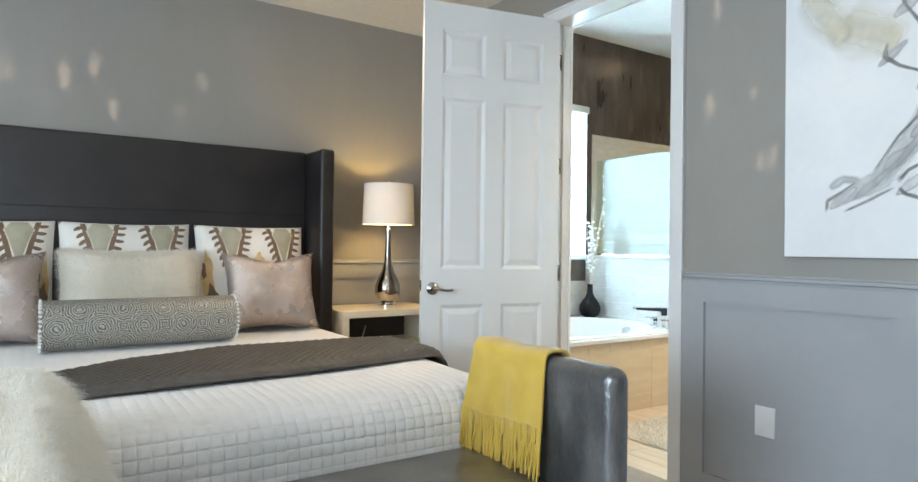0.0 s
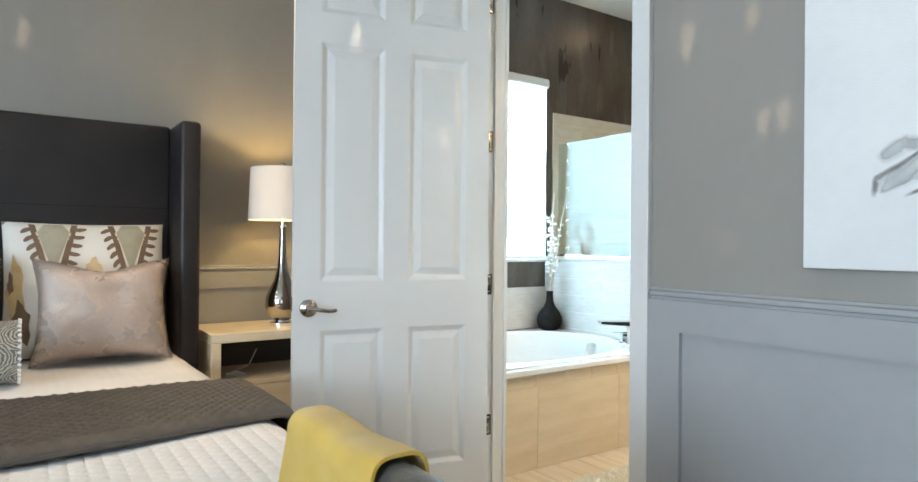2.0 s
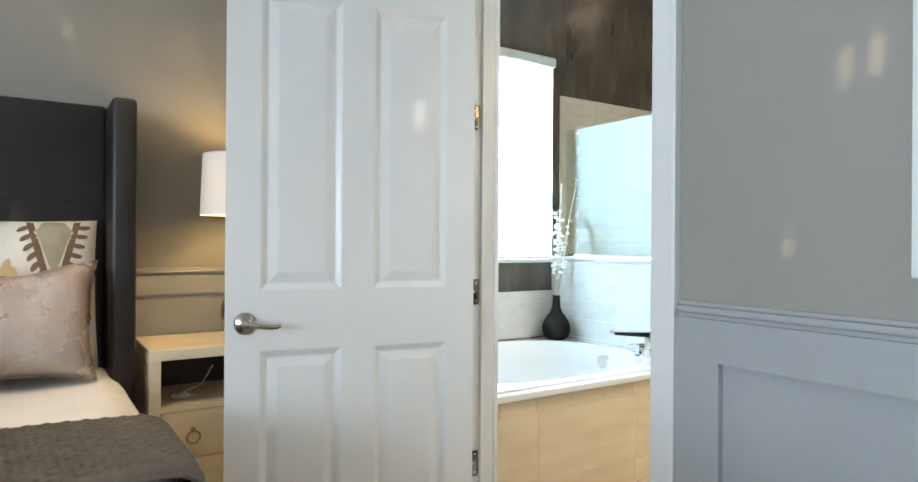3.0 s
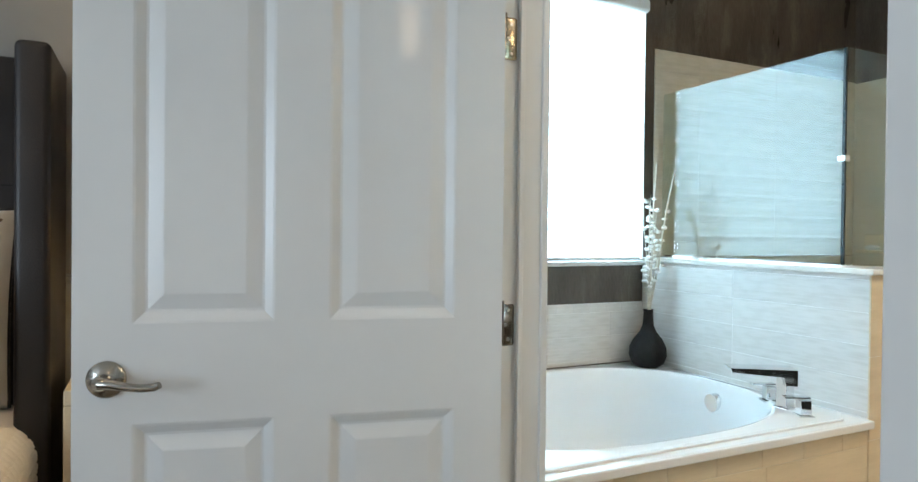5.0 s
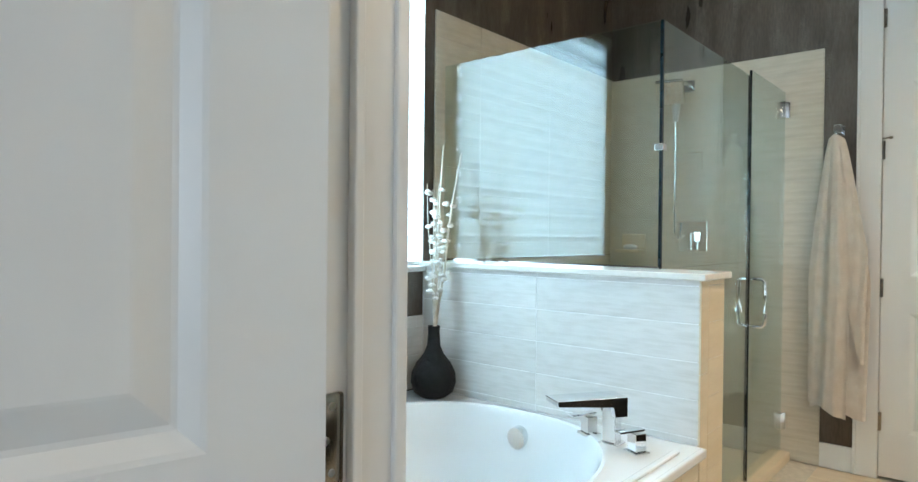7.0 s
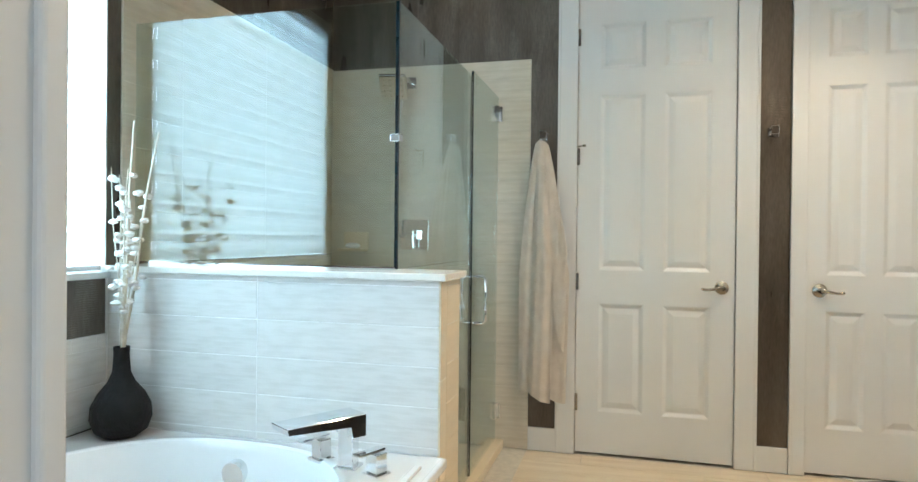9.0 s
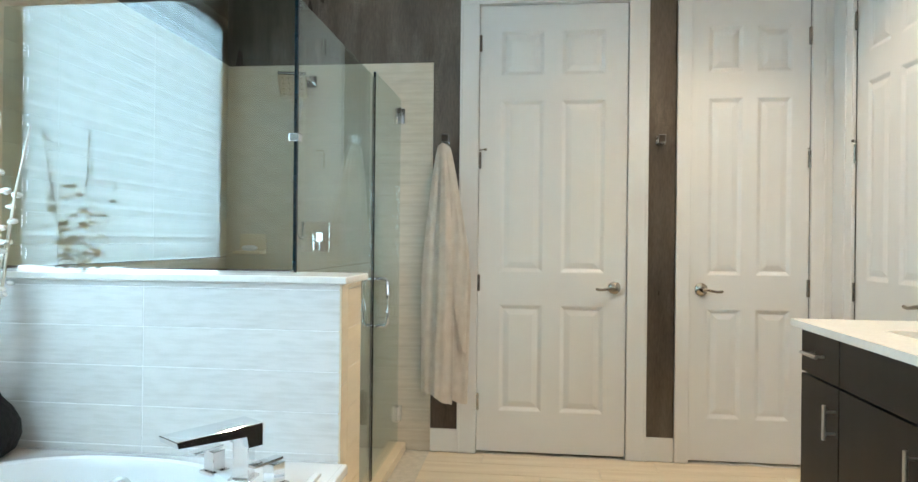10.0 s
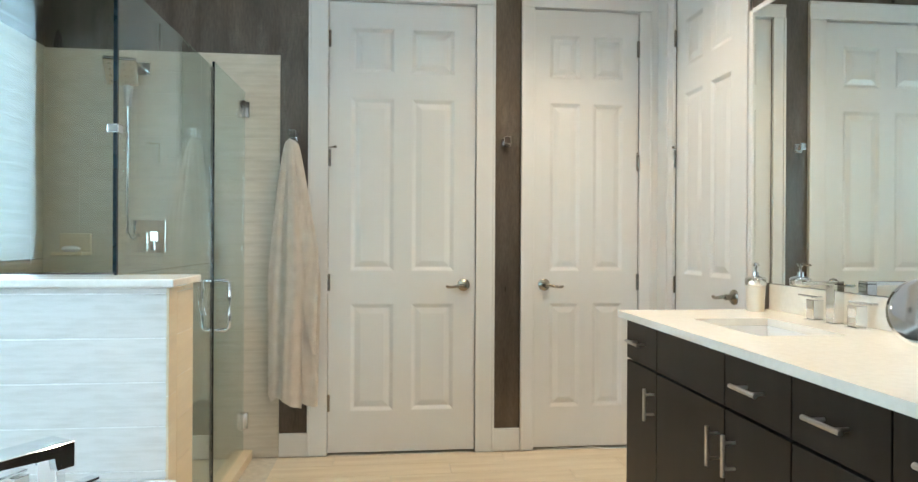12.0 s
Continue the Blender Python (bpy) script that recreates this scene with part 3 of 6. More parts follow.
EDGES = [RY - 0.001, -1.258, -2.010, -2.110, -2.960, -3.07, -3.92, -4.03, -4.88, -5.0]
part("stile_boards", boxes(*frame_boards_y(-5.0, RY - 0.001), *[(-0.022, -0.006, EDGES[i + 1], EDGES[i], 0.13, 0.88) for i in range(0, len(EDGES), 2)]), M["wainscot"], trim)
part("stile_boards", boxes((-5.6, -0.018, YN - 0.018, YN - 0.006, 0.885, 0.975), (-5.6, -0.018, YN - 0.018, YN - 0.006, 0.0, 0.13)), M["wainscot"], trim)
sk = thing("wall_outlet", pose(-0.006, -1.541, 0.415), "white rectangular cover plate on the wainscot", "outlet")
part("plate", boxes((-0.007, 0.0, -0.043, 0.043, -0.061, 0.061), bevel=0.002), M["plastic"], sk)

# ---------------------------------------------------------------- bath window
win = thing("window_1", pose(0, 0, 0), "tall window with a drawn white pleated shade", "window", kind="structure")
part("window_frame", boxes((WX0, WX0 + 0.035, YN + 0.09, YN + 0.13, WZ0, WZ1), (WX1 - 0.035, WX1, YN + 0.09, YN + 0.13, WZ0, WZ1), (WX0, WX1, YN + 0.09, YN + 0.13, WZ0, WZ0 + 0.035),
                           (WX0, WX1, YN + 0.09, YN + 0.13, WZ1 - 0.035, WZ1)), M["white_paint"], win)
part("window_sill", boxes((WX0, WX1 + 0.004, YN - 0.022, YN + 0.09, WZ0 - 0.018, WZ0 + 0.004), bevel=0.004), M["white_paint"], win)
part("reveal", boxes((WX0 - 0.001, WX0 + 0.006, YN, YN + 0.09, WZ0, WZ1), (WX1 - 0.006, WX1 + 0.001, YN, YN + 0.09, WZ0, WZ1), (WX0, WX1, YN, YN + 0.09, WZ1 - 0.006, WZ1 + 0.001)), M["white_paint"], win)
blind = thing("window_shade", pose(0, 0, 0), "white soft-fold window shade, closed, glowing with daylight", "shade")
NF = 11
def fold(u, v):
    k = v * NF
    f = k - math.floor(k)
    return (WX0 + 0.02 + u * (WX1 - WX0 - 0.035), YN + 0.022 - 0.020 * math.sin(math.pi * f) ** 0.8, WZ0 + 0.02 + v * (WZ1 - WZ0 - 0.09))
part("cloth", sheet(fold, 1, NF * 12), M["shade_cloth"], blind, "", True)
part("cassette", boxes((WX0 + 0.008, WX1 - 0.004, YN - 0.045, YN + 0.05, WZ1 - 0.075, WZ1 - 0.004), bevel=0.02, seg=4), M["plastic"], blind, "rounded white head rail")
part("bottom_rail", boxes((WX0 + 0.018, WX1 - 0.014, YN + 0.005, YN + 0.030, WZ0 + 0.008, WZ0 + 0.026), bevel=0.004), M["plastic"], blind)

# ---------------------------------------------------------------- tub and pony wall
DK = 0.512
PX0, PX1, PZ = 1.672, 1.885, 1.030
setting("wall_pony", boxes((PX0 + 0.0012, PX1, -0.002, YN, 0, PZ)), M["grout_pale"], "half-height tiled wall between tub and shower")
cap = thing("wall_cap", pose(0, 0, 0), "white stone cap on the half-height wall", "cap", kind="structure")
part("cap_stone", boxes((PX0 - 0.018, PX1 + 0.02, -0.022, YN - 0.001, PZ, PZ + 0.022), bevel=0.004), M["quartz"], cap)

tub = thing("bathtub", pose(0, 0, 0), "white drop-in oval bathtub in a tiled surround", "bathtub")
TX0, TX1, TY0, TY1 = XB + 0.004, PX0 - 0.002, -0.012, YN - 0.012
CX, CY = 0.893, 0.60


def tub_shape(n=72):
    rim = []
    for i in range(n):
        a = 2 * math.pi * i / n
        c, s = math.cos(a), math.sin(a)
        e = 2 / 2.6
        rim.append((math.copysign(abs(c) ** e, c), math.copysign(abs(s) ** e, s)))
    return rim


bm = bmesh.new()
N = 72
U = tub_shape(N)
levels = [(0.735, 0.530, DK + 0.006), (0.725, 0.520, DK + 0.010), (0.712, 0.508, DK + 0.006), (0.700, 0.497, DK - 0.015), (0.672, 0.470, DK - 0.12), (0.63, 0.43, DK - 0.30), (0.58, 0.38, DK - 0.38), (0.45, 0.28, DK - 0.42), (0.0001, 0.0001, DK - 0.43)]
outer = []
for i in range(N):
    a = 2 * math.pi * i / N
    c, s = math.cos(a), math.sin(a)
    k = 1 / max(abs(c) / 1.0, abs(s) / 1.0)
    px, py = c * k, s * k
    outer.append(bm.verts.new((CX + (TX1 - CX if px > 0 else CX - TX0) * px, CY + (TY1 - CY if py > 0 else CY - TY0) * py, DK)))
rings = [outer]
for rx, ry, z in levels:
    rings.append([bm.verts.new((CX + rx * u, CY + ry * v, z)) for u, v in U])
for a, b in zip(rings, rings[1:]):
    for i in range(N):
        bm.faces.new((a[i], a[(i + 1) % N], b[(i + 1) % N], b[i]))
bmesh.ops.remove_doubles(bm, verts=bm.verts, dist=0.0005)
part("basin", bm, M["acrylic"], tub, "", True)
part("front_lip", boxes((TX0, TX1, TY0 - 0.016, TY0 + 0.004, DK - 0.028, DK + 0.001), bevel=0.005), M["acrylic"], tub)
part("front_step", boxes((TX0, TX1 - 0.10, TY0 + 0.030, TY0 + 0.052, DK - 0.001, DK + 0.010), bevel=0.004), M["acrylic"], tub)
ov = part("overflow", cyl(bmesh.new(), (1.588, 0.612, 0.436), (-1, 0.06, -0.04), 0.041, 0.038, 0.030, 32), M["chrome"], tub, "chrome overflow disc", True)
setting("tub_apron", boxes((TX0, TX1, 0.000, 0.05, 0, DK - 0.028)), M["grout"], "travertine tiled tub apron")
# square chrome tub filler
fa = thing("tub_faucet", pose(1.515, 0.215, DK), "square chrome tub filler with a flat open spout", "faucet")
part("body", boxes((-0.022, 0.022, -0.022, 0.022, 0.0, 0.155), bevel=0.002), M["chrome"], fa)
part("base", boxes((-0.032, 0.032, -0.032, 0.032, 0.0, 0.010), bevel=0.002), M["chrome"], fa)
def spout():
    b = bmesh.new()
    pts = [(0.030, 0.012), (0.030, -0.050), (-0.014, -0.050), (-0.018, -0.016), (-0.205, -0.006), (-0.210, 0.012)]
    n = len(pts)
    a, c = [b.verts.new((x, -0.044, z)) for x, z in pts], [b.verts.new((x, 0.044, z)) for x, z in pts]
    b.faces.new(a)
    b.faces.new(c)
    for k in range(n):
        b.faces.new((a[k], a[(k + 1) % n], c[(k + 1) % n], c[k]))
    bmesh.ops.bevel(b, geom=b.edges[:], offset=0.0015, segments=1, affect="EDGES")
    return b
part("spout", spout(), M["chrome"], fa, "", False, pose(0, 0, 0.145, 0, 0, -33))
for hx, hy in ((0.045, 0.105), (-0.025, -0.095)):
    hd = part("handle", boxes((-0.020, 0.020, -0.020, 0.020, 0.008, 0.062), bevel=0.002), M["chrome"], fa, "", False, pose(hx, hy, 0, 0, 0, -25))
    part("base", boxes((-0.028, 0.028, -0.028, 0.028, 0, 0.008), bevel=0.001), M["chrome"], hd)
    part("lever", boxes((-0.075, 0.020, -0.014, 0.014, 0.066, 0.074), bevel=0.002), M["chrome"], hd)

# ---------------------------------------------------------------- vase with dried branches
VX, VY = 1.570, 1.027
va = thing("vase", pose(VX, VY, DK + 0.004), "matt black textured bottle vase on the tub deck", "vase")
part("vessel", lathe([(0.001, 0), (0.050, 0), (0.078, 0.020), (0.091, 0.058), (0.088, 0.098), (0.069, 0.137), (0.041, 0.172), (0.027, 0.205), (0.023, 0.262), (0.025, 0.284), (0.020, 0.284), (0.018, 0.24), (0.001, 0.22)], 48), M["vase"], va, "", True)
random.seed(5)
br = thing("dried_branches", pose(VX, VY, DK + 0.26), "pale dried branches with small white seed heads in a vase", "branches")
STEMS = [(0.02, -0.025, 0.75), (0.185, 0.02, 0.74), (-0.05, -0.065, 0.59), (-0.015, -0.03, 0.50), (0.05, 0.06, 0.58), (0.0, 0.045, 0.60), (0.09, 0.05, 0.50), (0.03, 0.02, 0.44), (0.14, 0.03, 0.54)]
for k, (sx, sy, h) in enumerate(STEMS):
    pts = [(0, 0, -0.05), (0.1 * sx, 0.1 * sy, 0.06), (0.35 * sx + random.uniform(-0.01, 0.01), 0.35 * sy, 0.35 * h), (0.7 * sx, 0.7 * sy + random.uniform(-0.01, 0.01), 0.7 * h), (sx, sy, h)]
    thick = 0.0045 if k < 2 else 0.0022
    stem = part("stem", tube(bmesh.new(), pts, [thick, thick, thick, thick * 0.9, thick * 0.7], 7), M["twig"], br, "", True)
    if k < 2:
        continue
    for q in range(9):
        f = 0.26 + 0.74 * (q + random.uniform(0.2, 0.8)) / 9
        p = Vector((sx * f, sy * f, h * f)) + Vector((random.uniform(-0.03, 0.03), random.uniform(-0.03, 0.03), random.uniform(-0.01, 0.01)))
        b = bmesh.new()
        bmesh.ops.create_icosphere(b, subdivisions=2, radius=random.uniform(0.012, 0.017))
        for v in b.verts:
            v.co *= random.uniform(0.75, 1.15)
            v.co.z *= 0.62
        part("seed_head", b, M["petal"], stem, "", True, Matrix.Translation(p))

# ---------------------------------------------------------------- shower
GX, GY, GZ = 1.785, 0.180, 1.905
sg = thing("shower_enclosure", pose(0, 0, 0), "frameless clear glass shower enclosure with a hinged door", "shower")
def pane(name, b):
    p = part(name, b, M["glass"], sg)
    p.visible_shadow = False
    return p
pane("front_pane", boxes((GX - 0.005, GX + 0.005, GY + 0.0057, YN - 0.024, PZ + 0.026, GZ)))
pane("side_pane", boxes((GX + 0.0057, 2.760, GY - 0.005, GY + 0.005, PZ + 0.026, GZ), (PX1 + 0.004, 2.760, GY - 0.005, GY + 0.005, 0.05, PZ + 0.026)))
pane("door_pane", boxes((2.785, XC - 0.022, GY - 0.005, GY + 0.005, 0.02, GZ + 0.03)))
part("pane_edge", boxes((GX - 0.0052, GX + 0.0055, GY - 0.0052, GY + 0.0055, PZ + 0.026, GZ)), M["glass_edge"], sg, "dark green polished glass edge")
part("pane_edge", boxes((2.7605, 2.764, GY - 0.005, GY + 0.005, 0.05, GZ)), M["glass_edge"], sg)
part("pane_edge", boxes((2.779, 2.7845, GY - 0.005, GY + 0.005, 0.02, GZ + 0.03)), M["glass_edge"], sg)
part("channel", boxes((GX - 0.009, GX + 0.009, GY, YN - 0.014, PZ + 0.0225, PZ + 0.034)), M["chrome"], sg)
hb = tube(bmesh.new(), [(2.83, GY - 0.005, 0.975), (2.83, GY - 0.045, 0.975), (2.83, GY - 0.058, 0.962), (2.83, GY - 0.060, 0.90), (2.83, GY - 0.060, 0.82), (2.83, GY - 0.058, 0.768), (2.83, GY - 0.045, 0.755), (2.83, GY - 0.005, 0.755)], 0.009, 12)
part("pull_handle", hb, M["chrome"], sg, "chrome D-shaped pull", True)
hb = tube(bmesh.new(), [(2.83, GY + 0.005, 0.975), (2.83, GY + 0.045, 0.975), (2.83, GY + 0.058, 0.962), (2.83, GY + 0.060, 0.90), (2.83, GY + 0.060, 0.82), (2.83, GY + 0.058, 0.768), (2.83, GY + 0.045, 0.755), (2.83, GY + 0.005, 0.755)], 0.009, 12)
part("pull_handle", hb, M["chrome"], sg, "chrome D-shaped pull", True)
for hz in (0.16, 1.80):
    part("glass_hinge", boxes((XC - 0.055, XC - 0.014, GY - 0.014, GY + 0.014, hz, hz + 0.085), (XC - 0.022, XC - 0.012, GY - 0.028, GY + 0.028, hz, hz + 0.085), bevel=0.002), M["chrome"], sg)
part("clip", boxes((GX - 0.012, GX + 0.02, GY - 0.012, GY + 0.02, 1.46, 1.485), bevel=0.002), M["chrome"], sg)
setting("shower_curb", boxes((PX1, XC - 0.013, GY - 0.05, GY + 0.05, -0.004, 0.045), bevel=0.004), M["tile_beige"], "low tiled shower curb")
# shower head on its bar
sh = thing("rain_shower", pose(XC - 0.012, 0.690, 2.04), "square chrome shower head with hand shower hose", "shower")
part("wall_plate", boxes((-0.012, 0.0, -0.035, 0.035, -0.035, 0.035), bevel=0.003), M["chrome"], sh)
part("arm", tube(bmesh.new(), [(-0.01, 0, 0), (-0.06, 0, 0.004), (-0.11, 0.01, -0.012)], 0.011, 12), M["chrome"], sh, "", True)
hd = part("head", boxes((-0.075, 0.075, -0.075, 0.075, -0.014, 0.014), bevel=0.006), M["chrome"], sh, "square chrome head", False, pose(-0.165, 0.045, -0.055, 0, 48, 12))
for i in range(4):
    for j in range(4):
        part("nozzle", cyl(bmesh.new(), (-0.048 + i * 0.032, -0.048 + j * 0.032, -0.0145), (0, 0, -1), 0.004, 0.003, 0.002, 8), M["nickel"], hd)
part("neck", tube(bmesh.new(), [(-0.12, 0.02, -0.05), (-0.105, 0.035, -0.12), (-0.085, 0.045, -0.21)], [0.020, 0.024, 0.015], 14), M["steel"], sh, "", True)
part("hose", tube(bmesh.new(), [(-0.085, 0.045, -0.21), (-0.07, 0.05, -0.4), (-0.05, 0.06, -0.7), (-0.035, 0.065, -0.85), (-0.02, 0.05, -0.88), (-0.005, 0.02, -0.86)], 0.008, 10), M["chrome"], sh, "metal hose", True)
vv = thing("shower_valve", pose(XC - 0.012, 0.655, 1.172, 0, 0, -5), "square chrome shower valve plate with a lever", "valve")
part("plate", boxes((-0.010, 0, -0.085, 0.085, -0.085, 0.085), bevel=0.003), M["chrome"], vv)
part("knob", boxes((-0.050, -0.010, -0.028, 0.028, -0.028, 0.028), bevel=0.004), M["chrome"], vv)
part("lever", boxes((-0.056, -0.042, -0.010, 0.010, -0.075, 0.02), bevel=0.003), M["chrome"], vv)
sd = thing("soap_dish", pose(XC - 0.012, 1.017, 1.085), "corner tile soap ledge", "soap dish")
part("ledge", boxes((-0.11, 0, -0.075, 0.075, -0.012, 0.006), bevel=0.004), M["tile_beige"], sd)
part("back", boxes((-0.02, 0, -0.075, 0.075, 0.006, 0.10), bevel=0.004), M["tile_beige"], sd)
so = thing("soap_bar", pose(XC - 0.075, 1.015, 1.092), "white oval bar of soap on the ledge", "soap")
b = bmesh.new()
bmesh.ops.create_uvsphere(b, u_segments=20, v_segments=12, radius=0.045)
bmesh.ops.scale(b, vec=(0.7, 1, 0.36), verts=b.verts)
part("bar", b, M["plastic"], so, "", True, pose(0, 0, 0.014))

# ---------------------------------------------------------------- hooks and towel


def hook(y, z, group="robe hooks"):
    h = thing("robe_hook", pose(XC, y, z), "square chrome robe hook on the wall", "hook", group)
    part("plate", boxes((-0.010, 0, -0.024, 0.024, -0.024, 0.024), bevel=0.002), M["chrome"], h)
    part("arm", boxes((-0.050, -0.010, -0.012, 0.012, -0.012, 0.010), bevel=0.002), M["chrome"], h)
    part("tip", boxes((-0.060, -0.048, -0.018, 0.018, -0.016, 0.026), bevel=0.002), M["chrome"], h)
    return h


hook(-0.075, 1.710)
hook(-1.222, 1.700)
tw = thing("towel", pose(XC - 0.020, -0.075, 1.685), "oatmeal bath towel hanging from a hook in folds", "towel")
def towel(front):
    def f(u, v):
        w = 0.030 + 0.100 * min(1, v * 1.9) ** 0.8 * (1 - 0.16 * max(0, v - 0.5))
        skew = -0.028 * min(1, 2 * v) + 0.012 * v
        x = (u - 0.5) * 2
        d = (0.008 + 0.008 * front) * math.sin(u * 12 + 1.8 * v + front) + (0.002 + 0.003 * front) * math.sin(u * 29 + 2 + v * 3.0)
        z = -1.375 * v + (0.03 * math.sin(u * 5 + front) if v > 0.3 else 0) * v - 0.02 * (1 - v) * abs(x)
        if front and u > 0.72:
            z *= 0.60 + 0.22 * math.sin((u - 0.72) * 5)
        depth = (0.060 + 0.02 * front) * math.sqrt(max(0.0, 1 - 0.85 * x * x)) * (0.55 + 0.5 * min(1, 3 * v))
        return (-0.01 - depth - d * min(1, 3 * v), -x * w + skew, z)
    return f
part("back_fold", sheet(towel(0), 60, 60), M["towel"], tw, "", True)
part("front_fold", sheet(towel(1), 60, 60), M["towel"], tw, "", True, pose(-0.012, 0.008, 0.002))

# ---------------------------------------------------------------- vanity
VZ, VF, VXE = 0.895, -1.465, 2.270
cab = thing("vanity_cabinet", pose(0, 0, 0), "espresso wood vanity cabinet with bar pulls", "cabinet")
CF = VF - 0.022
part("carcass", boxes((0.30, VXE - 0.060, YS + 0.001, CF - 0.020, 0.09, VZ - 0.19), (0.30, VXE - 0.07, YS + 0.001, CF - 0.08, 0.0, 0.09)), M["espresso"], cab)


part("end_panel", boxes((VXE - 0.0595, VXE - 0.042, YS + 0.001, CF - 0.020, 0.0, VZ - 0.026), bevel=0.0015), M["espresso"], cab)
part("rail", boxes((0.30, VXE - 0.060, CF - 0.038, CF - 0.020, VZ - 0.189, VZ - 0.026)), M["espresso"], cab)


def bar_pull(parent, x, z, length, upright):
    b = bmesh.new()
    n = length / 2
    if upright:
        cyl(b, (x, 0.034, z - n), (0, 0, 1), 0.006, 0.006, length, 12)
        ends = [(x, z - n * 0.62), (x, z + n * 0.62)]
    else:
        cyl(b, (x - n, 0.034, z), (1, 0, 0), 0.006, 0.006, length, 12)
        ends = [(x - n * 0.62, z), (x + n * 0.62, z)]
    for ex, ez in ends:
        cyl(b, (ex, 0, ez), (0, 1, 0), 0.0045, 0.0045, 0.034, 10)
    return part("pull", b, M["steel"], parent, "brushed steel bar pull", True)


def front(name, x0, x1, z0, z1, pull=None):
    g = 0.0022
    d = part(name, boxes((x0 + g, x1 - g, -0.018, 0.0, z0 + g, z1 - g), bevel=0.0015), M["espresso"], cab, "", False, pose(0, CF, 0))
    if pull:
        bar_pull(d, *pull)
    return d


COLS = [2.230, 1.952, 1.506, 1.215, 0.924, 0.633, 0.31]
for k, (b_, a_) in enumerate(zip(COLS, COLS[1:])):
    mid = (a_ + b_) / 2
    front("drawer_front", a_, b_, 0.720, 0.866, None if k == 1 else (mid, 0.796, 0.115, False))
    if k < 3:
        px = b_ - 0.055 if k == 2 else a_ + (0.030 if k else 0.022)
        front("door", a_, b_, 0.10, 0.716, (px, 0.606, 0.108, True))
    else:
        front("drawer_front", a_, b_, 0.40, 0.716, (mid, 0.606, 0.115, False))
        front("drawer_front", a_, b_, 0.10, 0.398, (mid, 0.30, 0.115, False))
ct = thing("countertop", pose(0, 0, 0), "cream quartz vanity countertop with backsplash", "countertop")
SX0, SX1, SY0, SY1 = 1.585, 1.985, -1.900, -1.628
def slab_with_hole(xs, ys, z0, z1):
    """A slab over three by three fields of which the middle one is open."""
    b = bmesh.new()
    g = {(i, j, k): b.verts.new((xs[i], ys[j], (z0, z1)[k])) for i in range(4) for j in range(4) for k in range(2)}
    for i in range(3):
        for j in range(3):
            if (i, j) != (1, 1):
                for k in range(2):
                    b.faces.new((g[i, j, k], g[i + 1, j, k], g[i + 1, j + 1, k], g[i, j + 1, k]))
    walls = [((i, 0), (i + 1, 0)) for i in range(3)] + [((i, 3), (i + 1, 3)) for i in range(3)] + [((0, j), (0, j + 1)) for j in range(3)] + [((3, j), (3, j + 1)) for j in range(3)]
    walls += [((1, 1), (2, 1)), ((1, 2), (2, 2)), ((1, 1), (1, 2)), ((2, 1), (2, 2))]
    for p, q in walls:
        b.faces.new((g[(*p, 0)], g[(*q, 0)], g[(*q, 1)], g[(*p, 1)]))
    return b


part("slab", slab_with_hole((0.28, SX0, SX1, VXE), (YS + 0.001, SY0, SY1, VF), VZ - 0.025, VZ), M["quartz"], ct)
part("backsplash", boxes((0.28, VXE, YS + 0.001, YS + 0.021, VZ + 0.0005, VZ + 0.100), bevel=0.002), M["quartz"], ct)
bs = thing("sink_basin", pose(0, 0, 0), "white rectangular undermount sink", "sink")
part("bowl", boxes((SX0 - 0.012, SX0 + 0.004, SY0 - 0.01, SY1 + 0.01, VZ - 0.16, VZ - 0.0255), (SX1 - 0.004, SX1 + 0.012, SY0 - 0.01, SY1 + 0.01, VZ - 0.16, VZ - 0.0255),
                   (SX0, SX1, SY0 - 0.012, SY0 + 0.004, VZ - 0.16, VZ - 0.0255), (SX0, SX1, SY1 - 0.004, SY1 + 0.012, VZ - 0.16, VZ - 0.0255), (SX0, SX1, SY0, SY1, VZ - 0.17, VZ - 0.155)), M["acrylic"], bs)
ft = thing("sink_faucet", pose(1.806, -2.020, VZ), "square chrome sink faucet", "faucet")
part("base", boxes((-0.028, 0.028, -0.024, 0.024, 0, 0.006), bevel=0.001), M["chrome"], ft)
part("body", boxes((-0.020, 0.020, -0.018, 0.018, 0.006, 0.135), bevel=0.002), M["chrome"], ft)
part("spout", boxes((-0.020, 0.020, -0.018, 0.125, 0.128, 0.140), bevel=0.002), M["chrome"], ft)
for hx in (-0.10, 0.10):
    h = part("handle", boxes((-0.019, 0.019, -0.019, 0.019, 0.006, 0.072), bevel=0.002), M["chrome"], ft, "", False, pose(hx, 0, 0))
    part("base", boxes((-0.026, 0.026, -0.024, 0.024, 0, 0.006), bevel=0.001), M["chrome"], h)
    part("lever", boxes((-0.024 - (0.05 if hx < 0 else 0), 0.024 + (0.05 if hx > 0 else 0), -0.012, 0.012, 0.078, 0.085), bevel=0.002), M["chrome"], h)
sp = thing("soap_dispenser", pose(2.205, -1.985, VZ), "cream soap dispenser with a chrome pump on the countertop", "soap dispenser")
part("bottle", lathe([(0.001, 0), (0.029, 0), (0.031, 0.004), (0.037, 0.118), (0.001, 0.119)], 36), M["soap"], sp, "", True)
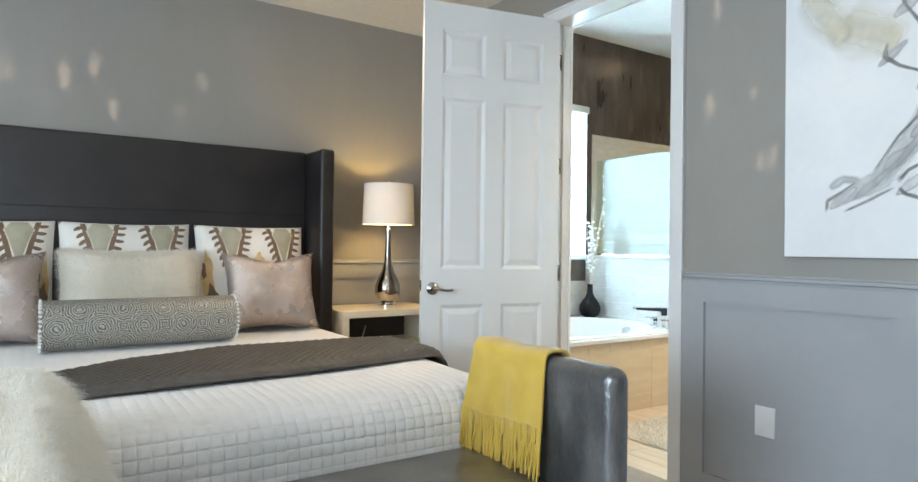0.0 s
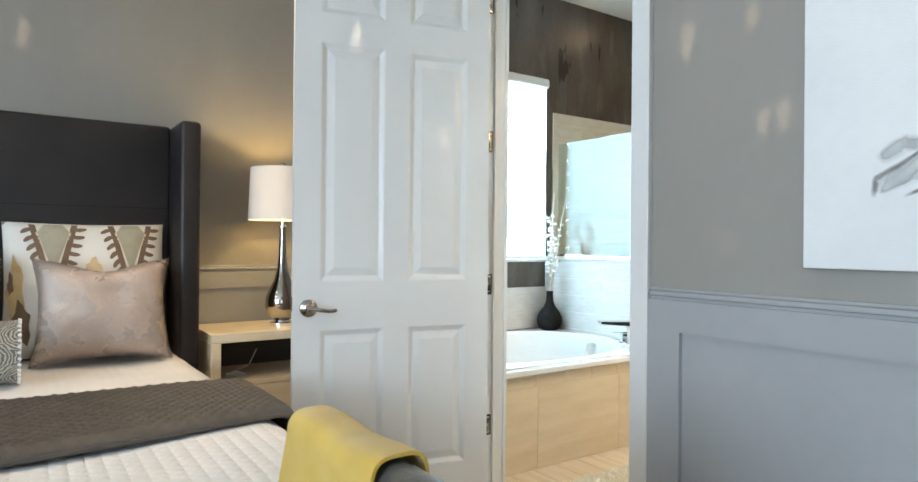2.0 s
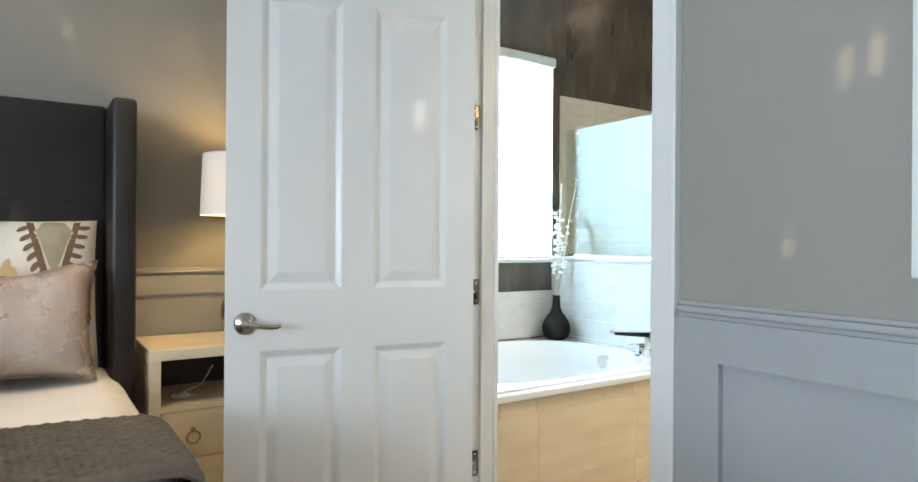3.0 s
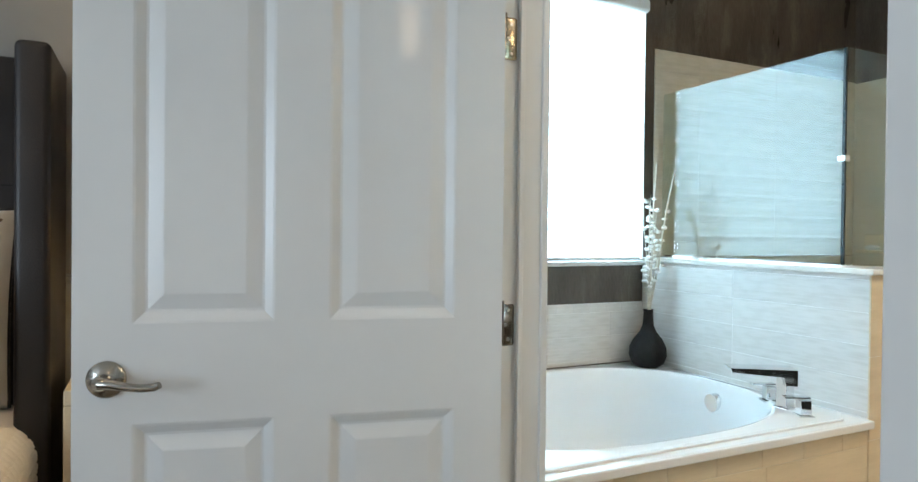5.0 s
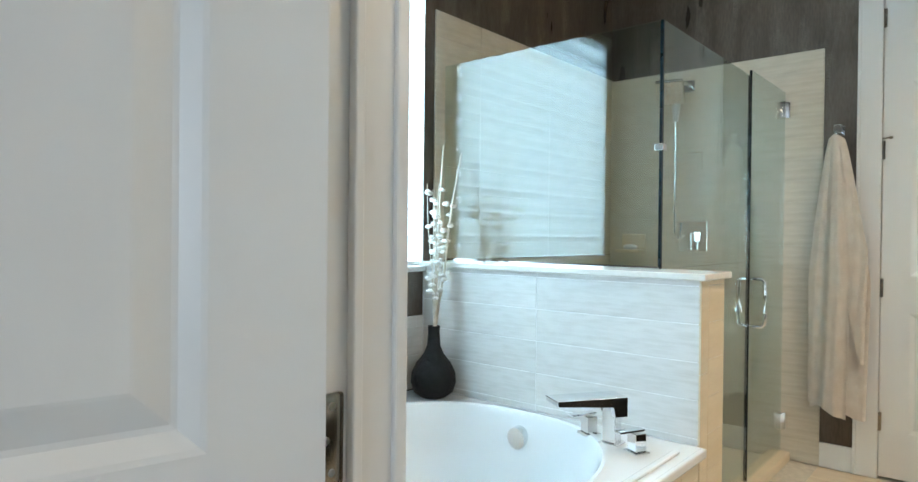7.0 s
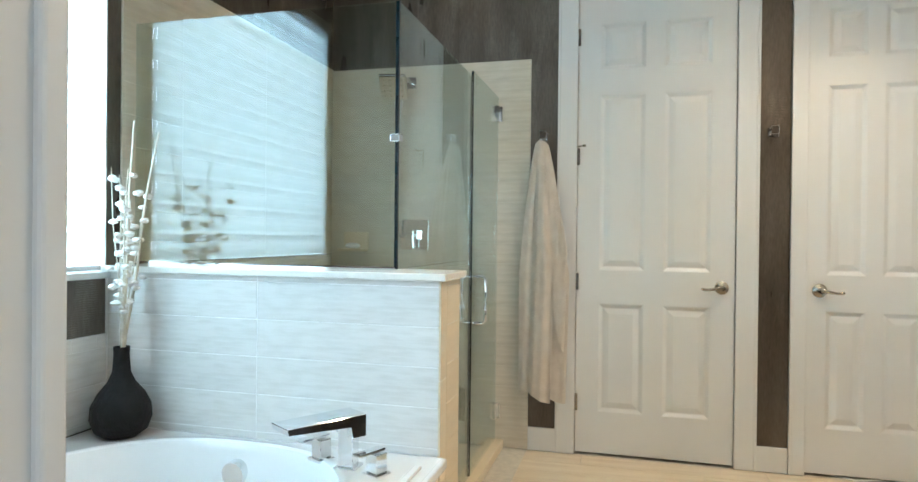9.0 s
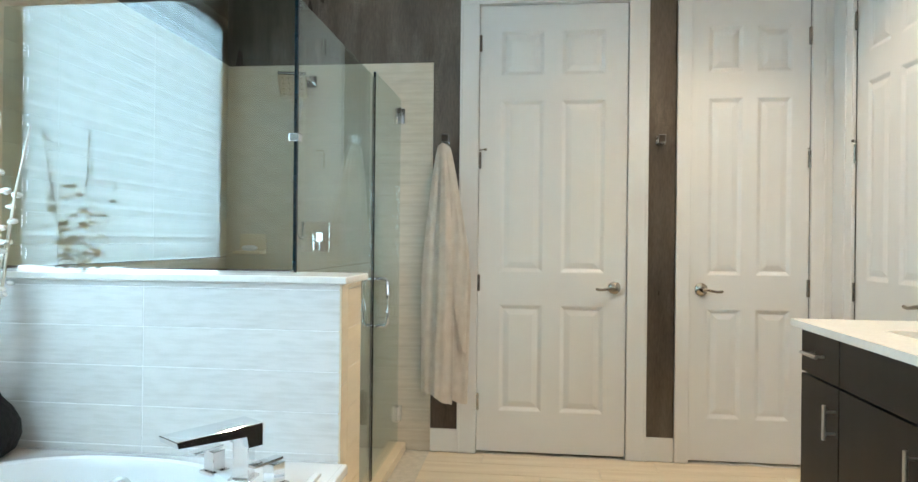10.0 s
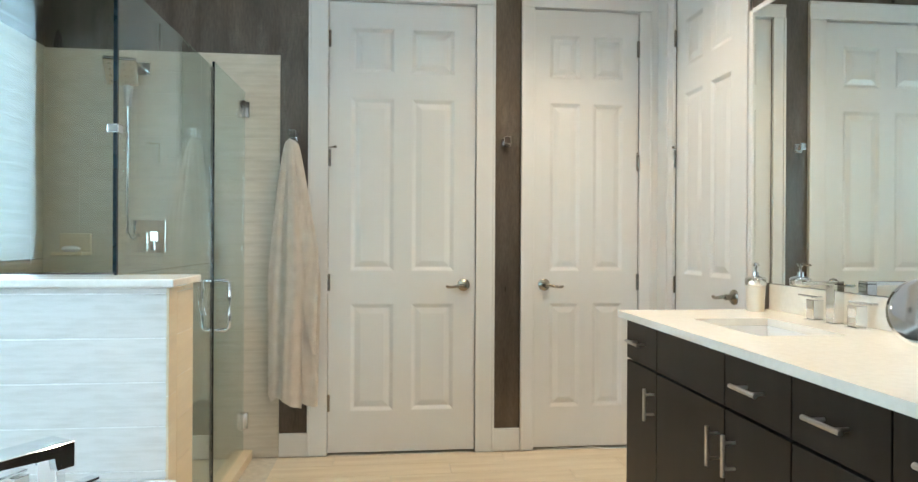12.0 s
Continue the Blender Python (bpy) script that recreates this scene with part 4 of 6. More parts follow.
part("band", lathe([(0.0372, 0.100), (0.0385, 0.102), (0.0385, 0.124), (0.030, 0.130), (0.012, 0.134), (0.011, 0.150), (0.001, 0.150)], 36), M["chrome"], sp, "chrome collar", True)
pm = lathe([(0.001, 0.150), (0.005, 0.150), (0.005, 0.170), (0.011, 0.172), (0.011, 0.184), (0.001, 0.186)], 20)
tube(pm, [(0, 0, 0.180), (-0.030, 0.010, 0.180), (-0.045, 0.014, 0.176)], 0.004, 8)
part("pump", pm, M["chrome"], sp, "", True)
# magnifying mirror built as a tipped bowl; brass inside paints its gold reflection
bw = thing("bowl", pose(1.275, -1.86, VZ), "magnifying mirror built as a tipped chrome bowl, gold reflection in brass", "bowl")
b = lathe([(0.072, 0.048), (0.080, 0.050), (0.086, 0.046), (0.074, 0.018), (0.045, 0.002), (0.001, 0.0)], 48)
part("shell", b, M["chrome"], bw, "", True, pose(0, -0.02, 0.090, -72, 0, 40))
b = lathe([(0.001, 0.008), (0.042, 0.010), (0.066, 0.024), (0.0715, 0.047)], 48)
part("lining", b, M["brass"], bw, "brass face that stands for a gold reflection", True, pose(0, -0.02, 0.090, -72, 0, 40))
mi = thing("mirror", pose(0, 0, 0), "large frameless wall mirror above the vanity", "mirror")
part("pane", boxes((0.35, 2.385, YS + 0.006, YS + 0.024, 0.998, 2.10)), M["mirror"], mi)
part("edge_trim", boxes((2.3855, 2.410, YS + 0.002, YS + 0.030, 0.998, 2.115), (0.33, 2.385, YS + 0.002, YS + 0.030, 2.1005, 2.120), bevel=0.003), M["white_paint"], mi, "slim white edge strip")
vl = thing("vanity_light", pose(0, 0, 0), "warm vanity light bar above the mirror", "light")
part("bar", boxes((1.1, 2.1, YS + 0.001, YS + 0.05, 2.25, 2.30), bevel=0.004), M["chrome"], vl)
part("tube_lens", boxes((1.12, 2.08, YS + 0.051, YS + 0.10, 2.245, 2.305), bevel=0.012), M["can_glow"], vl, "glowing frosted lens")

# ---------------------------------------------------------------- bed
BX0, BX1, BY0, BZ = -3.075, -1.030, -1.050, 0.615
hbx0, hbx1, HZ = -3.18, -0.920, 1.711
bed = thing("bed", pose(0, 0, 0), "king bed with a tall dark leather winged headboard", "bed")
part("headboard", boxes((hbx0 + 0.10, hbx1 - 0.085, 1.03, YN - 0.025, 0.05, HZ + 0.004), bevel=0.018, seg=3), M["headboard"], bed, "dark brown leather headboard", True)
part("headboard_seam", boxes((hbx0 + 0.10, hbx1 - 0.10, 1.026, 1.031, 1.300, 1.304)), M["seam"], bed)
part("wing", boxes((hbx1 - 0.092, hbx1, 0.765, YN - 0.025, 0.03, HZ), bevel=0.02, seg=4), M["headboard"], bed, "dark leather wing", True)
part("wing", boxes((hbx0, hbx0 + 0.105, 0.765, YN - 0.025, 0.03, HZ), bevel=0.02, seg=4), M["headboard"], bed, "dark leather wing", True)
part("base", boxes((BX0 + 0.05, BX1 - 0.05, BY0 + 0.06, 1.03, 0.04, 0.30), bevel=0.02), M["headboard"], bed)
part("mattress", boxes((BX0 + 0.02, BX1 - 0.02, BY0 + 0.03, 1.025, 0.30, BZ - 0.022), bevel=0.06, seg=4), M["quilt"], bed, "", True)


def drape(u, v, x0, x1, y0, y1, top, hang, r=0.125):
    """A point of a cloth that covers a bed top and hangs over its foot and both sides."""
    W, L = x1 - x0, y1 - y0
    su = u * (W + 2 * hang) - hang
    sv = v * (L + hang) - hang
    def over(s, n):
        if s < 0:
            a = min(-s, r * math.pi / 2) / r
            return -r * math.sin(a) * 0 + (r - r * math.sin(a)) - r, -(r - r * math.cos(a)) - max(0, -s - r * math.pi / 2)
        if s > n:
            a = min(s - n, r * math.pi / 2) / r
            return n + r * math.sin(a), -(r - r * math.cos(a)) - max(0, s - n - r * math.pi / 2)
        return s, 0.0
    px, zx = over(su, W)
    py, zy = over(sv, L)
    return Vector((x0 + px, y0 + py, top + min(zx, zy)))


def quilted(x0, x1, y0, y1, top, hang, cell, amp, n=4):
    """Flat padded squares between narrow stitched grooves."""
    W, L = x1 - x0, y1 - y0
    nu, nv = int((W + 2 * hang) / cell) * n, int((L + hang) / cell) * n
    cu, cv = nu // n, nv // n
    step, height = (0.0, 0.13, 0.5, 0.87), (0.0, 0.72, 1.0, 0.72)
    def f(u, v):
        i, j = round(u * nu), round(v * nv)
        u, v = (i // n + step[i % n]) / cu, (j // n + step[j % n]) / cv
        u, v = min(u, 1), min(v, 1)
        p = drape(u, v, x0, x1, y0, y1, top, hang)
        e = 0.002
        a, b = drape(min(u + e, 1), v, x0, x1, y0, y1, top, hang) - drape(max(u - e, 0), v, x0, x1, y0, y1, top, hang), drape(u, min(v + e, 1), x0, x1, y0, y1, top, hang) - drape(u, max(v - e, 0), x0, x1, y0, y1, top, hang)
        nn = a.cross(b)
        nn = nn.normalized() if nn.length > 1e-9 else Vector((0, 0, 1))
        q = min(height[i % n], height[j % n])
        w = 0.006 * noise.noise(p * 2.5)
        flat = min(1.0, max(0.0, (top + 0.002 - p.z) / 0.07))
        flat = 0.12 + 0.88 * flat if p.y > y0 + 0.75 else 0.42 + 0.58 * flat
        return p + nn * (amp * q * flat + w)
    return sheet(f, nu, nv)


qt = thing("coverlet", pose(0, 0, 0), "white square-quilted cotton coverlet on the bed", "coverlet")
part("cloth", quilted(BX0 + 0.05, BX1 - 0.05, BY0 + 0.05, 0.98, BZ - 0.003, 0.495, 0.037, 0.0062), M["quilt"], qt, "", True)
part("hem", tube(bmesh.new(), [drape(0.04 + 0.92 * i / 90, 0.0, BX0 + 0.05, BX1 - 0.05, BY0 + 0.05, 0.98, BZ - 0.003, 0.495) for i in range(91)], 0.006, 6), M["quilt"], qt, "", True)
rn = thing("bed_runner", pose(0, 0, 0), "charcoal quilted runner folded across the bed", "bed runner")
BACK = ((0.0, -0.43), (0.2, -0.17), (0.4, -0.045), (0.7, -0.08), (1.0, -0.17))


def along(table, u):
    """A smooth curve through the (u, value) pairs."""
    for (a, p), (b, q) in zip(table, table[1:]):
        if u <= b:
            f = (u - a) / (b - a)
            f = 0.6 * f + 0.4 * f * f * (3 - 2 * f)
            return p + (q - p) * f
    return table[-1][1]


def runner(u, v):
    x_left, hang, r = -2.38 - 0.13 * v, 0.29, 0.085
    x = x_left + u * (BX1 + 0.01 + hang - x_left)
    y0 = -0.735 + 0.145 * u + 0.010 * math.sin(u * 9)
    y = y0 + v * (along(BACK, u) - y0)
    d = max(0.0, x - BX1 - 0.01)
    a = min(d, r * math.pi / 2) / r
    z = -(r - r * math.cos(a)) - max(0, d - r * math.pi / 2)
    if d:
        x = BX1 + 0.01 + r * math.sin(a)
    k = abs(math.sin(math.pi * (u * 40 + v * 13))) * abs(math.sin(math.pi * (u * 40 - v * 13)))
    edge = min(1, min(v, 1 - v) * 16, u * 40)
    k *= min(1, min(v, 1 - v) * 9)
    return Vector((x, y, BZ + 0.012 + z + 0.030 * math.sqrt(edge) + 0.009 * edge * k ** 0.6 + 0.004 * noise.noise(Vector((x * 3, y * 3, 0)))))
part("cloth", sheet(runner, 400, 100, 0.012), M["runner"], rn, "", True)
for v_edge in (0.0, 1.0):
    part("binding", tube(bmesh.new(), [runner(0.01 + 0.985 * i / 160, v_edge) + Vector((0, 0, 0.004)) for i in range(161)], 0.006, 6), M["runner"], rn, "", True)


def cushion(w, h, d, pinch=0.05, nx=28, nz=28, seed=0, sag=0.0):
    """A stuffed square cushion standing on its lower edge: x from -w/2 to w/2, z from 0 to h."""
    bm = bmesh.new()
    sides = []
    for sgn in (-1, 1):
        g = []
        for i in range(nx + 1):
            col = []
            for j in range(nz + 1):
                u, v = 2 * i / nx - 1, 2 * j / nz - 1
                f = max(0.0, (1 - u ** 4) * (1 - v ** 4)) ** 0.42
                inn = pinch * (abs(u) ** 3 * (1 - v * v) * math.copysign(1, -u))
                inz = pinch * (abs(v) ** 3 * (1 - u * u) * math.copysign(1, -v))
                dip = sag * math.exp(-(u * 2.2) ** 2) * max(0, v) ** 3
                w_ = 0.012 * noise.noise(Vector((u * 2 + seed, v * 2, sgn)))
                col.append(bm.verts.new((u * w / 2 + inn, sgn * (d / 2 * f + (w_ * f)), (v + 1) / 2 * h + inz - dip)))
            g.append(col)
        for i in range(nx):
            for j in range(nz):
                bm.faces.new((g[i][j], g[i + 1][j], g[i + 1][j + 1], g[i][j + 1]))
        sides.append(g)
    bmesh.ops.remove_doubles(bm, verts=bm.verts, dist=0.0006)
    return bm


M["sham"] = material("printed_sham_cotton", (0.76, 0.74, 0.69), (0.72, 0.70, 0.65), 0.8, scale=9, bump=0.3, bump_scale=500, sheen=0.2, fine=0.06)
for k, px in enumerate((-1.370, -2.055, -2.725)):
    s = thing("euro_pillow", pose(px, 0.895, BZ + 0.004, -12, 0, 0), "large cream pillow printed with brown ikat motifs", "pillow", "large printed pillows")
    part("cushion", cushion(0.66, 0.62, 0.20, 0.012, seed=k), M["sham"], s, "", True)
for k, px in enumerate((-1.335, -2.700)):
    s = thing("throw_pillow", pose(px, 0.638, BZ + 0.004, -19, 0, -4 if k == 0 else 3), "shimmering pewter taupe throw pillow", "pillow", "shimmering throw pillows")
    part("cushion", cushion(0.54, 0.47, 0.195, 0.030, seed=5 + k, sag=0.050), M["metallic_cloth"], s, "", True)
fp = thing("fur_pillow", pose(-2.055, 0.680, BZ + 0.004, -18, 0, 0), "ivory faux fur lumbar pillow on the bed", "pillow")
part("cushion", cushion(0.62, 0.46, 0.20, 0.03, seed=9), M["hide"], fp, "", True)
bo = thing("bolster", pose(-2.05, 0.365, BZ + 0.122), "silver grey cut velvet bolster with rosette pattern", "bolster")
b = bmesh.new()
cyl(b, (-0.415, 0, 0), (1, 0, 0), 0.112, 0.112, 0.83, 48)
part("cushion", b, M["metallic_cloth"], bo, "", True)

# ---------------------------------------------------------------- nightstand and lamp
ns = thing("nightstand", pose(-0.880, 0.706, 0), "pale wood nightstand with an open shelf and two drawers", "nightstand")
NW, ND, NH = 0.72, 0.455, 0.698
part("top", boxes((0, NW, 0, ND, NH - 0.045, NH), bevel=0.004), M["pale_wood"], ns)
part("side", boxes((0, 0.045, 0, ND, 0, NH - 0.0455), bevel=0.003), M["pale_wood"], ns)
part("side", boxes((NW - 0.045, NW, 0, ND, 0, NH - 0.0455), bevel=0.003), M["pale_wood"], ns)
# near-black panel behind the open shelf and drawers
part("back", boxes((0.045, NW - 0.045, ND - 0.015, ND, 0.04, NH - 0.045)), M["near_black"], ns)
part("shelf", boxes((0.045, NW - 0.045, 0.004, ND - 0.015, 0.442, 0.462)), M["pale_wood"], ns)
for z0, z1 in ((0.245, 0.438), (0.050, 0.241)):
    d = part("drawer", boxes((0.049, NW - 0.049, 0.003, 0.36, z0, z1), bevel=0.003), M["pale_wood"], ns)
    rg = bmesh.new()
    cyl(rg, (0.166, 0.003, (z0 + z1) / 2 + 0.022), (0, -1, 0), 0.010, 0.008, 0.016, 16)
    ring = [(0.166 + 0.026 * math.sin(a), -0.014 - 0.004 * math.cos(a), (z0 + z1) / 2 - 0.008 - 0.026 * -math.cos(a)) for a in [2 * math.pi * i / 24 for i in range(25)]]
    tube(rg, ring, 0.0035, 8)
    part("ring_pull", rg, M["brass"], d, "antique brass ring pull", True)
LX, LY, LZ = -0.472, 0.900, 0.698
lp = thing("table_lamp", pose(LX, LY, LZ), "mercury glass table lamp with a white drum shade, lit", "lamp")
part("foot", lathe([(0.001, 0), (0.062, 0), (0.062, 0.016), (0.045, 0.020), (0.040, 0.032), (0.001, 0.032)], 40), M["chrome"], lp, "clear acrylic and chrome foot", True)
part("body", lathe([(0.001, 0.030), (0.045, 0.032), (0.074, 0.060), (0.088, 0.105), (0.085, 0.150), (0.066, 0.195), (0.043, 0.240), (0.027, 0.300), (0.020, 0.380), (0.017, 0.470), (0.017, 0.520), (0.001, 0.520)], 48), M["mercury"], lp, "silvered mercury glass body", True)
part("neck", lathe([(0.001, 0.520), (0.021, 0.520), (0.021, 0.530), (0.008, 0.535), (0.008, 0.600), (0.001, 0.6)], 24), M["chrome"], lp, "", True)
b = bmesh.new()
SR, S0, S1 = 0.178, 0.558, 0.832
pr = [(SR, S0), (SR - 0.010, S1), (SR - 0.013, S1), (SR - 0.003, S0)]
N = 64
rr = [[b.verts.new((r * math.cos(2 * math.pi * i / N), r * math.sin(2 * math.pi * i / N), z)) for i in range(N)] for r, z in pr]
for k in range(4):
    for i in range(N):
        b.faces.new((rr[k][i], rr[k][(i + 1) % N], rr[(k + 1) % 4][(i + 1) % N], rr[(k + 1) % 4][i]))
part("shade", b, M["lampshade"], lp, "white linen drum shade", True)
part("finial", lathe([(0.001, 0.80), (0.003, 0.80), (0.003, 0.845), (0.009, 0.848), (0.009, 0.862), (0.001, 0.865)], 16), M["nickel"], lp, "", True)
part("spider", boxes((-SR + 0.012, SR - 0.012, -0.002, 0.002, 0.805, 0.809), (-0.002, 0.002, -SR + 0.012, SR - 0.012, 0.805, 0.809)), M["nickel"], lp)
bulb = bmesh.new()
bmesh.ops.create_uvsphere(bulb, u_segments=16, v_segments=10, radius=0.03)
part("bulb", bulb, M["bulb"], lp, "glowing bulb", True, pose(0, 0, 0.66))
d = bpy.data.lights.new("lamp_light", "POINT")
d.energy, d.color, d.shadow_soft_size = 9, LAMP_WARM, 0.035
new("lamp_light", d).matrix_world = pose(LX, LY, LZ + 0.705)

# ---------------------------------------------------------------- bench at the foot of the bed
bn = thing("bench", pose(0, 0, 0), "pewter leather bench with upholstered arms at the bed's foot", "bench")
NX0, NX1, NY0, NY1 = -2.60, -1.085, -1.800, -1.125
part("arm", boxes((NX1 - 0.085, NX1, NY0, NY1, 0.12, 0.775), bevel=0.040, seg=7), M["bench_leather"], bn, "", True)
part("arm", boxes((NX0 + 0.008, NX0 + 0.085, NY0 + 0.02, NY1, 0.12, 0.735), bevel=0.030, seg=5), M["bench_leather"], bn, "", True)
part("seat", boxes((NX0 + 0.086, NX1 - 0.086, NY0 + 0.015, NY1, 0.18, 0.405), bevel=0.035, seg=5), M["bench_leather"], bn, "", True)
for fx in (NX0 + 0.045, NX1 - 0.045):
    for fy in (NY0 + 0.06, NY1 - 0.06):
        part("leg", boxes((fx - 0.025, fx + 0.025, fy - 0.025, fy + 0.025, 0, 0.12), bevel=0.003), M["espresso"], bn)
# mustard throw over the arm
th = thing("throw_blanket", pose(0, 0, 0), "mustard yellow fringed wool throw over the bench arm", "throw")
TY0_, TY1_ = -1.535, -1.150
AX0, AX1, AZ = NX1 - 0.085, NX1, 0.775
def throw(u, v):
    """u along the arm, v from the inner hem over the top to the outer hem."""
    hang, hw, cx, drop = 0.185, (AX1 - AX0) / 2 + 0.016, (AX0 + AX1) / 2, 0.050
    arc = 0.19
    s = v * (2 * hang + arc) - hang
    down = max(0.0, -s, s - arc)
    wav = (0.004 + 0.050 * down) * (math.sin(u * 7 + 0.6) + 0.5 * math.sin(u * 17 + 2)) * 0.5
    if down:
        way = -1 if s < 0 else 1
        x, z = cx + way * (hw + 0.10 * down + max(-0.006, wav)), AZ - drop - down
    else:
        a = math.pi * (1 - s / arc)
        x, z = cx + hw * math.copysign(abs(math.cos(a)) ** 0.62, math.cos(a)), AZ - drop + (drop + 0.014) * abs(math.sin(a)) ** 0.62
        z += 0.004 * math.sin(u * 8 + 1)
    y = TY0_ + u * (TY1_ - TY0_) + 0.16 * down * (u - 0.35) + 0.03 * (v - 0.2) * (0.5 - u)
    return (x, y, z + 0.010 * down / hang * math.sin(u * 5 + 1))
part("cloth", sheet(throw, 70, 110, 0.007), M["yellow_wool"], th, "", True)
random.seed(11)
for v_hem, way in ((0.0, -1), (1.0, 1)):
    for k in range(110):
        hx, y, hz = throw(min(1, max(0, k / 109 + random.uniform(-0.006, 0.006))), v_hem)
        ln = random.uniform(0.125, 0.160)
        dx, dy = way * random.uniform(-0.010, 0.016), random.uniform(-0.018, 0.018)
        bend = random.uniform(-0.006, 0.006)
        b = tube(bmesh.new(), [(hx, y, hz + 0.012), (hx + dx * 0.2, y + dy * 0.2 + bend, hz - ln * 0.3), (hx + dx * 0.6, y + dy * 0.6 - bend, hz - ln * 0.65), (hx + dx, y + dy, hz - ln)], [0.0040, 0.0036, 0.0040, 0.0026], 6)
        part("tassel", b, M["yellow_wool"], th, "", True)

# ---------------------------------------------------------------- painting
pt = thing("painting", pose(0, -1.634, 1.088), "large pale canvas with a sketched grey abstract figure", "painting")
part("canvas", boxes((-0.042, -0.002, -1.30, 0.0, 0.0, 1.50), bevel=0.003), M["canvas"], pt)

# ---------------------------------------------------------------- assumed ceiling downlights, all out of view
for k, (cx, cy) in enumerate([c[:2] for c in CANS_BED + CANS_BATH]):
    z = ZB if k < len(CANS_BED) else ZC
    dl = thing("downlight", pose(cx, cy, z), "white recessed ceiling downlight, assumed out of view, lit", "downlight", "ceiling downlights")
    part("trim_ring", lathe([(0.060, -0.001), (0.082, -0.001), (0.080, -0.006), (0.060, -0.006)], 32), M["plastic"], dl, "", True)
    part("lens", lathe([(0.001, -0.0075), (0.058, -0.0075), (0.058, -0.0065), (0.001, -0.0065)], 32), M["can_glow"], dl, "glowing lens")

# ---------------------------------------------------------------- unseen slotted drum, added to throw the flecks of light on the walls
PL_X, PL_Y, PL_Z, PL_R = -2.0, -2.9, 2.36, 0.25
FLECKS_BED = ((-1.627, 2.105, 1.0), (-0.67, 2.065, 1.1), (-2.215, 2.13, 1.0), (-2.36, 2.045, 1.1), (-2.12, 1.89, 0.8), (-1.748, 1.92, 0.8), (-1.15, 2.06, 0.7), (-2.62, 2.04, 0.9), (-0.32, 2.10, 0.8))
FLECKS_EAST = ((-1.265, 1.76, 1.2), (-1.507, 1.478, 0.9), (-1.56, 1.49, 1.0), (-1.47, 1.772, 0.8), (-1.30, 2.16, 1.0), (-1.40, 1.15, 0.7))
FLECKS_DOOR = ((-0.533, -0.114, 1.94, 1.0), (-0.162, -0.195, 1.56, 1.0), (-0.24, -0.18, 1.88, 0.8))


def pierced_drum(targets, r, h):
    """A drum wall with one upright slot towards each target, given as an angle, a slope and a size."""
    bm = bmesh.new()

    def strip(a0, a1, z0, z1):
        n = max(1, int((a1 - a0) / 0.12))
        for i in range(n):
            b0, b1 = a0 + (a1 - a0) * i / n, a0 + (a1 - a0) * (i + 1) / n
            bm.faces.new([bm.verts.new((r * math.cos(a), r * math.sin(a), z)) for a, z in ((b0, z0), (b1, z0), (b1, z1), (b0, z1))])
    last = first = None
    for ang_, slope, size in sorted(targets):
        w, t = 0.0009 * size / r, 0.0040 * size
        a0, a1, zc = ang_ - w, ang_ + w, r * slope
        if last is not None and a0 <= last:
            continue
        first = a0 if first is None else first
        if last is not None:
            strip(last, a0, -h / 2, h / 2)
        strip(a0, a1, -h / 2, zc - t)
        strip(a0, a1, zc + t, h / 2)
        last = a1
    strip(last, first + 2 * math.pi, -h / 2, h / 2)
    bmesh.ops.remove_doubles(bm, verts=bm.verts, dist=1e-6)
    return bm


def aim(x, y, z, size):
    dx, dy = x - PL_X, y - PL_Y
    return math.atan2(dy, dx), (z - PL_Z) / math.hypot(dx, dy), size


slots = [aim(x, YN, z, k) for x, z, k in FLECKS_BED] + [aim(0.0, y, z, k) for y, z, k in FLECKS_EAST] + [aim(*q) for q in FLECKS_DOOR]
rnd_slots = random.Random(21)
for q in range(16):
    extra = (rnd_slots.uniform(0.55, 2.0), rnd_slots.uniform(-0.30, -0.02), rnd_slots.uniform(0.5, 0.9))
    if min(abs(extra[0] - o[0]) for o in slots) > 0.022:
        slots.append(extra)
pd = thing("pendant_lantern", pose(PL_X, PL_Y, PL_Z), "unseen slotted drum added to cast flecks of light on the walls", "lantern")
part("drum", pierced_drum(slots, PL_R, 0.36), M["near_black"], pd, "slotted drum wall that shapes the flecks")
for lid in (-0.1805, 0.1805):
    part("lid", cyl(bmesh.new(), (0, 0, lid - 0.002), (0, 0, 1), PL_R + 0.002, PL_R + 0.002, 0.004, 48), M["near_black"], pd)
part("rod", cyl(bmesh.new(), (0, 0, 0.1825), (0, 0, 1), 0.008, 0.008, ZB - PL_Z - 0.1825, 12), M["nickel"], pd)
# added point lamp inside the drum; only its flecks reach the walls
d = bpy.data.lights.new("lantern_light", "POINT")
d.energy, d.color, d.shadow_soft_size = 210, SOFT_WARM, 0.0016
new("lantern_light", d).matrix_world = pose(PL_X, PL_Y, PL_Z)

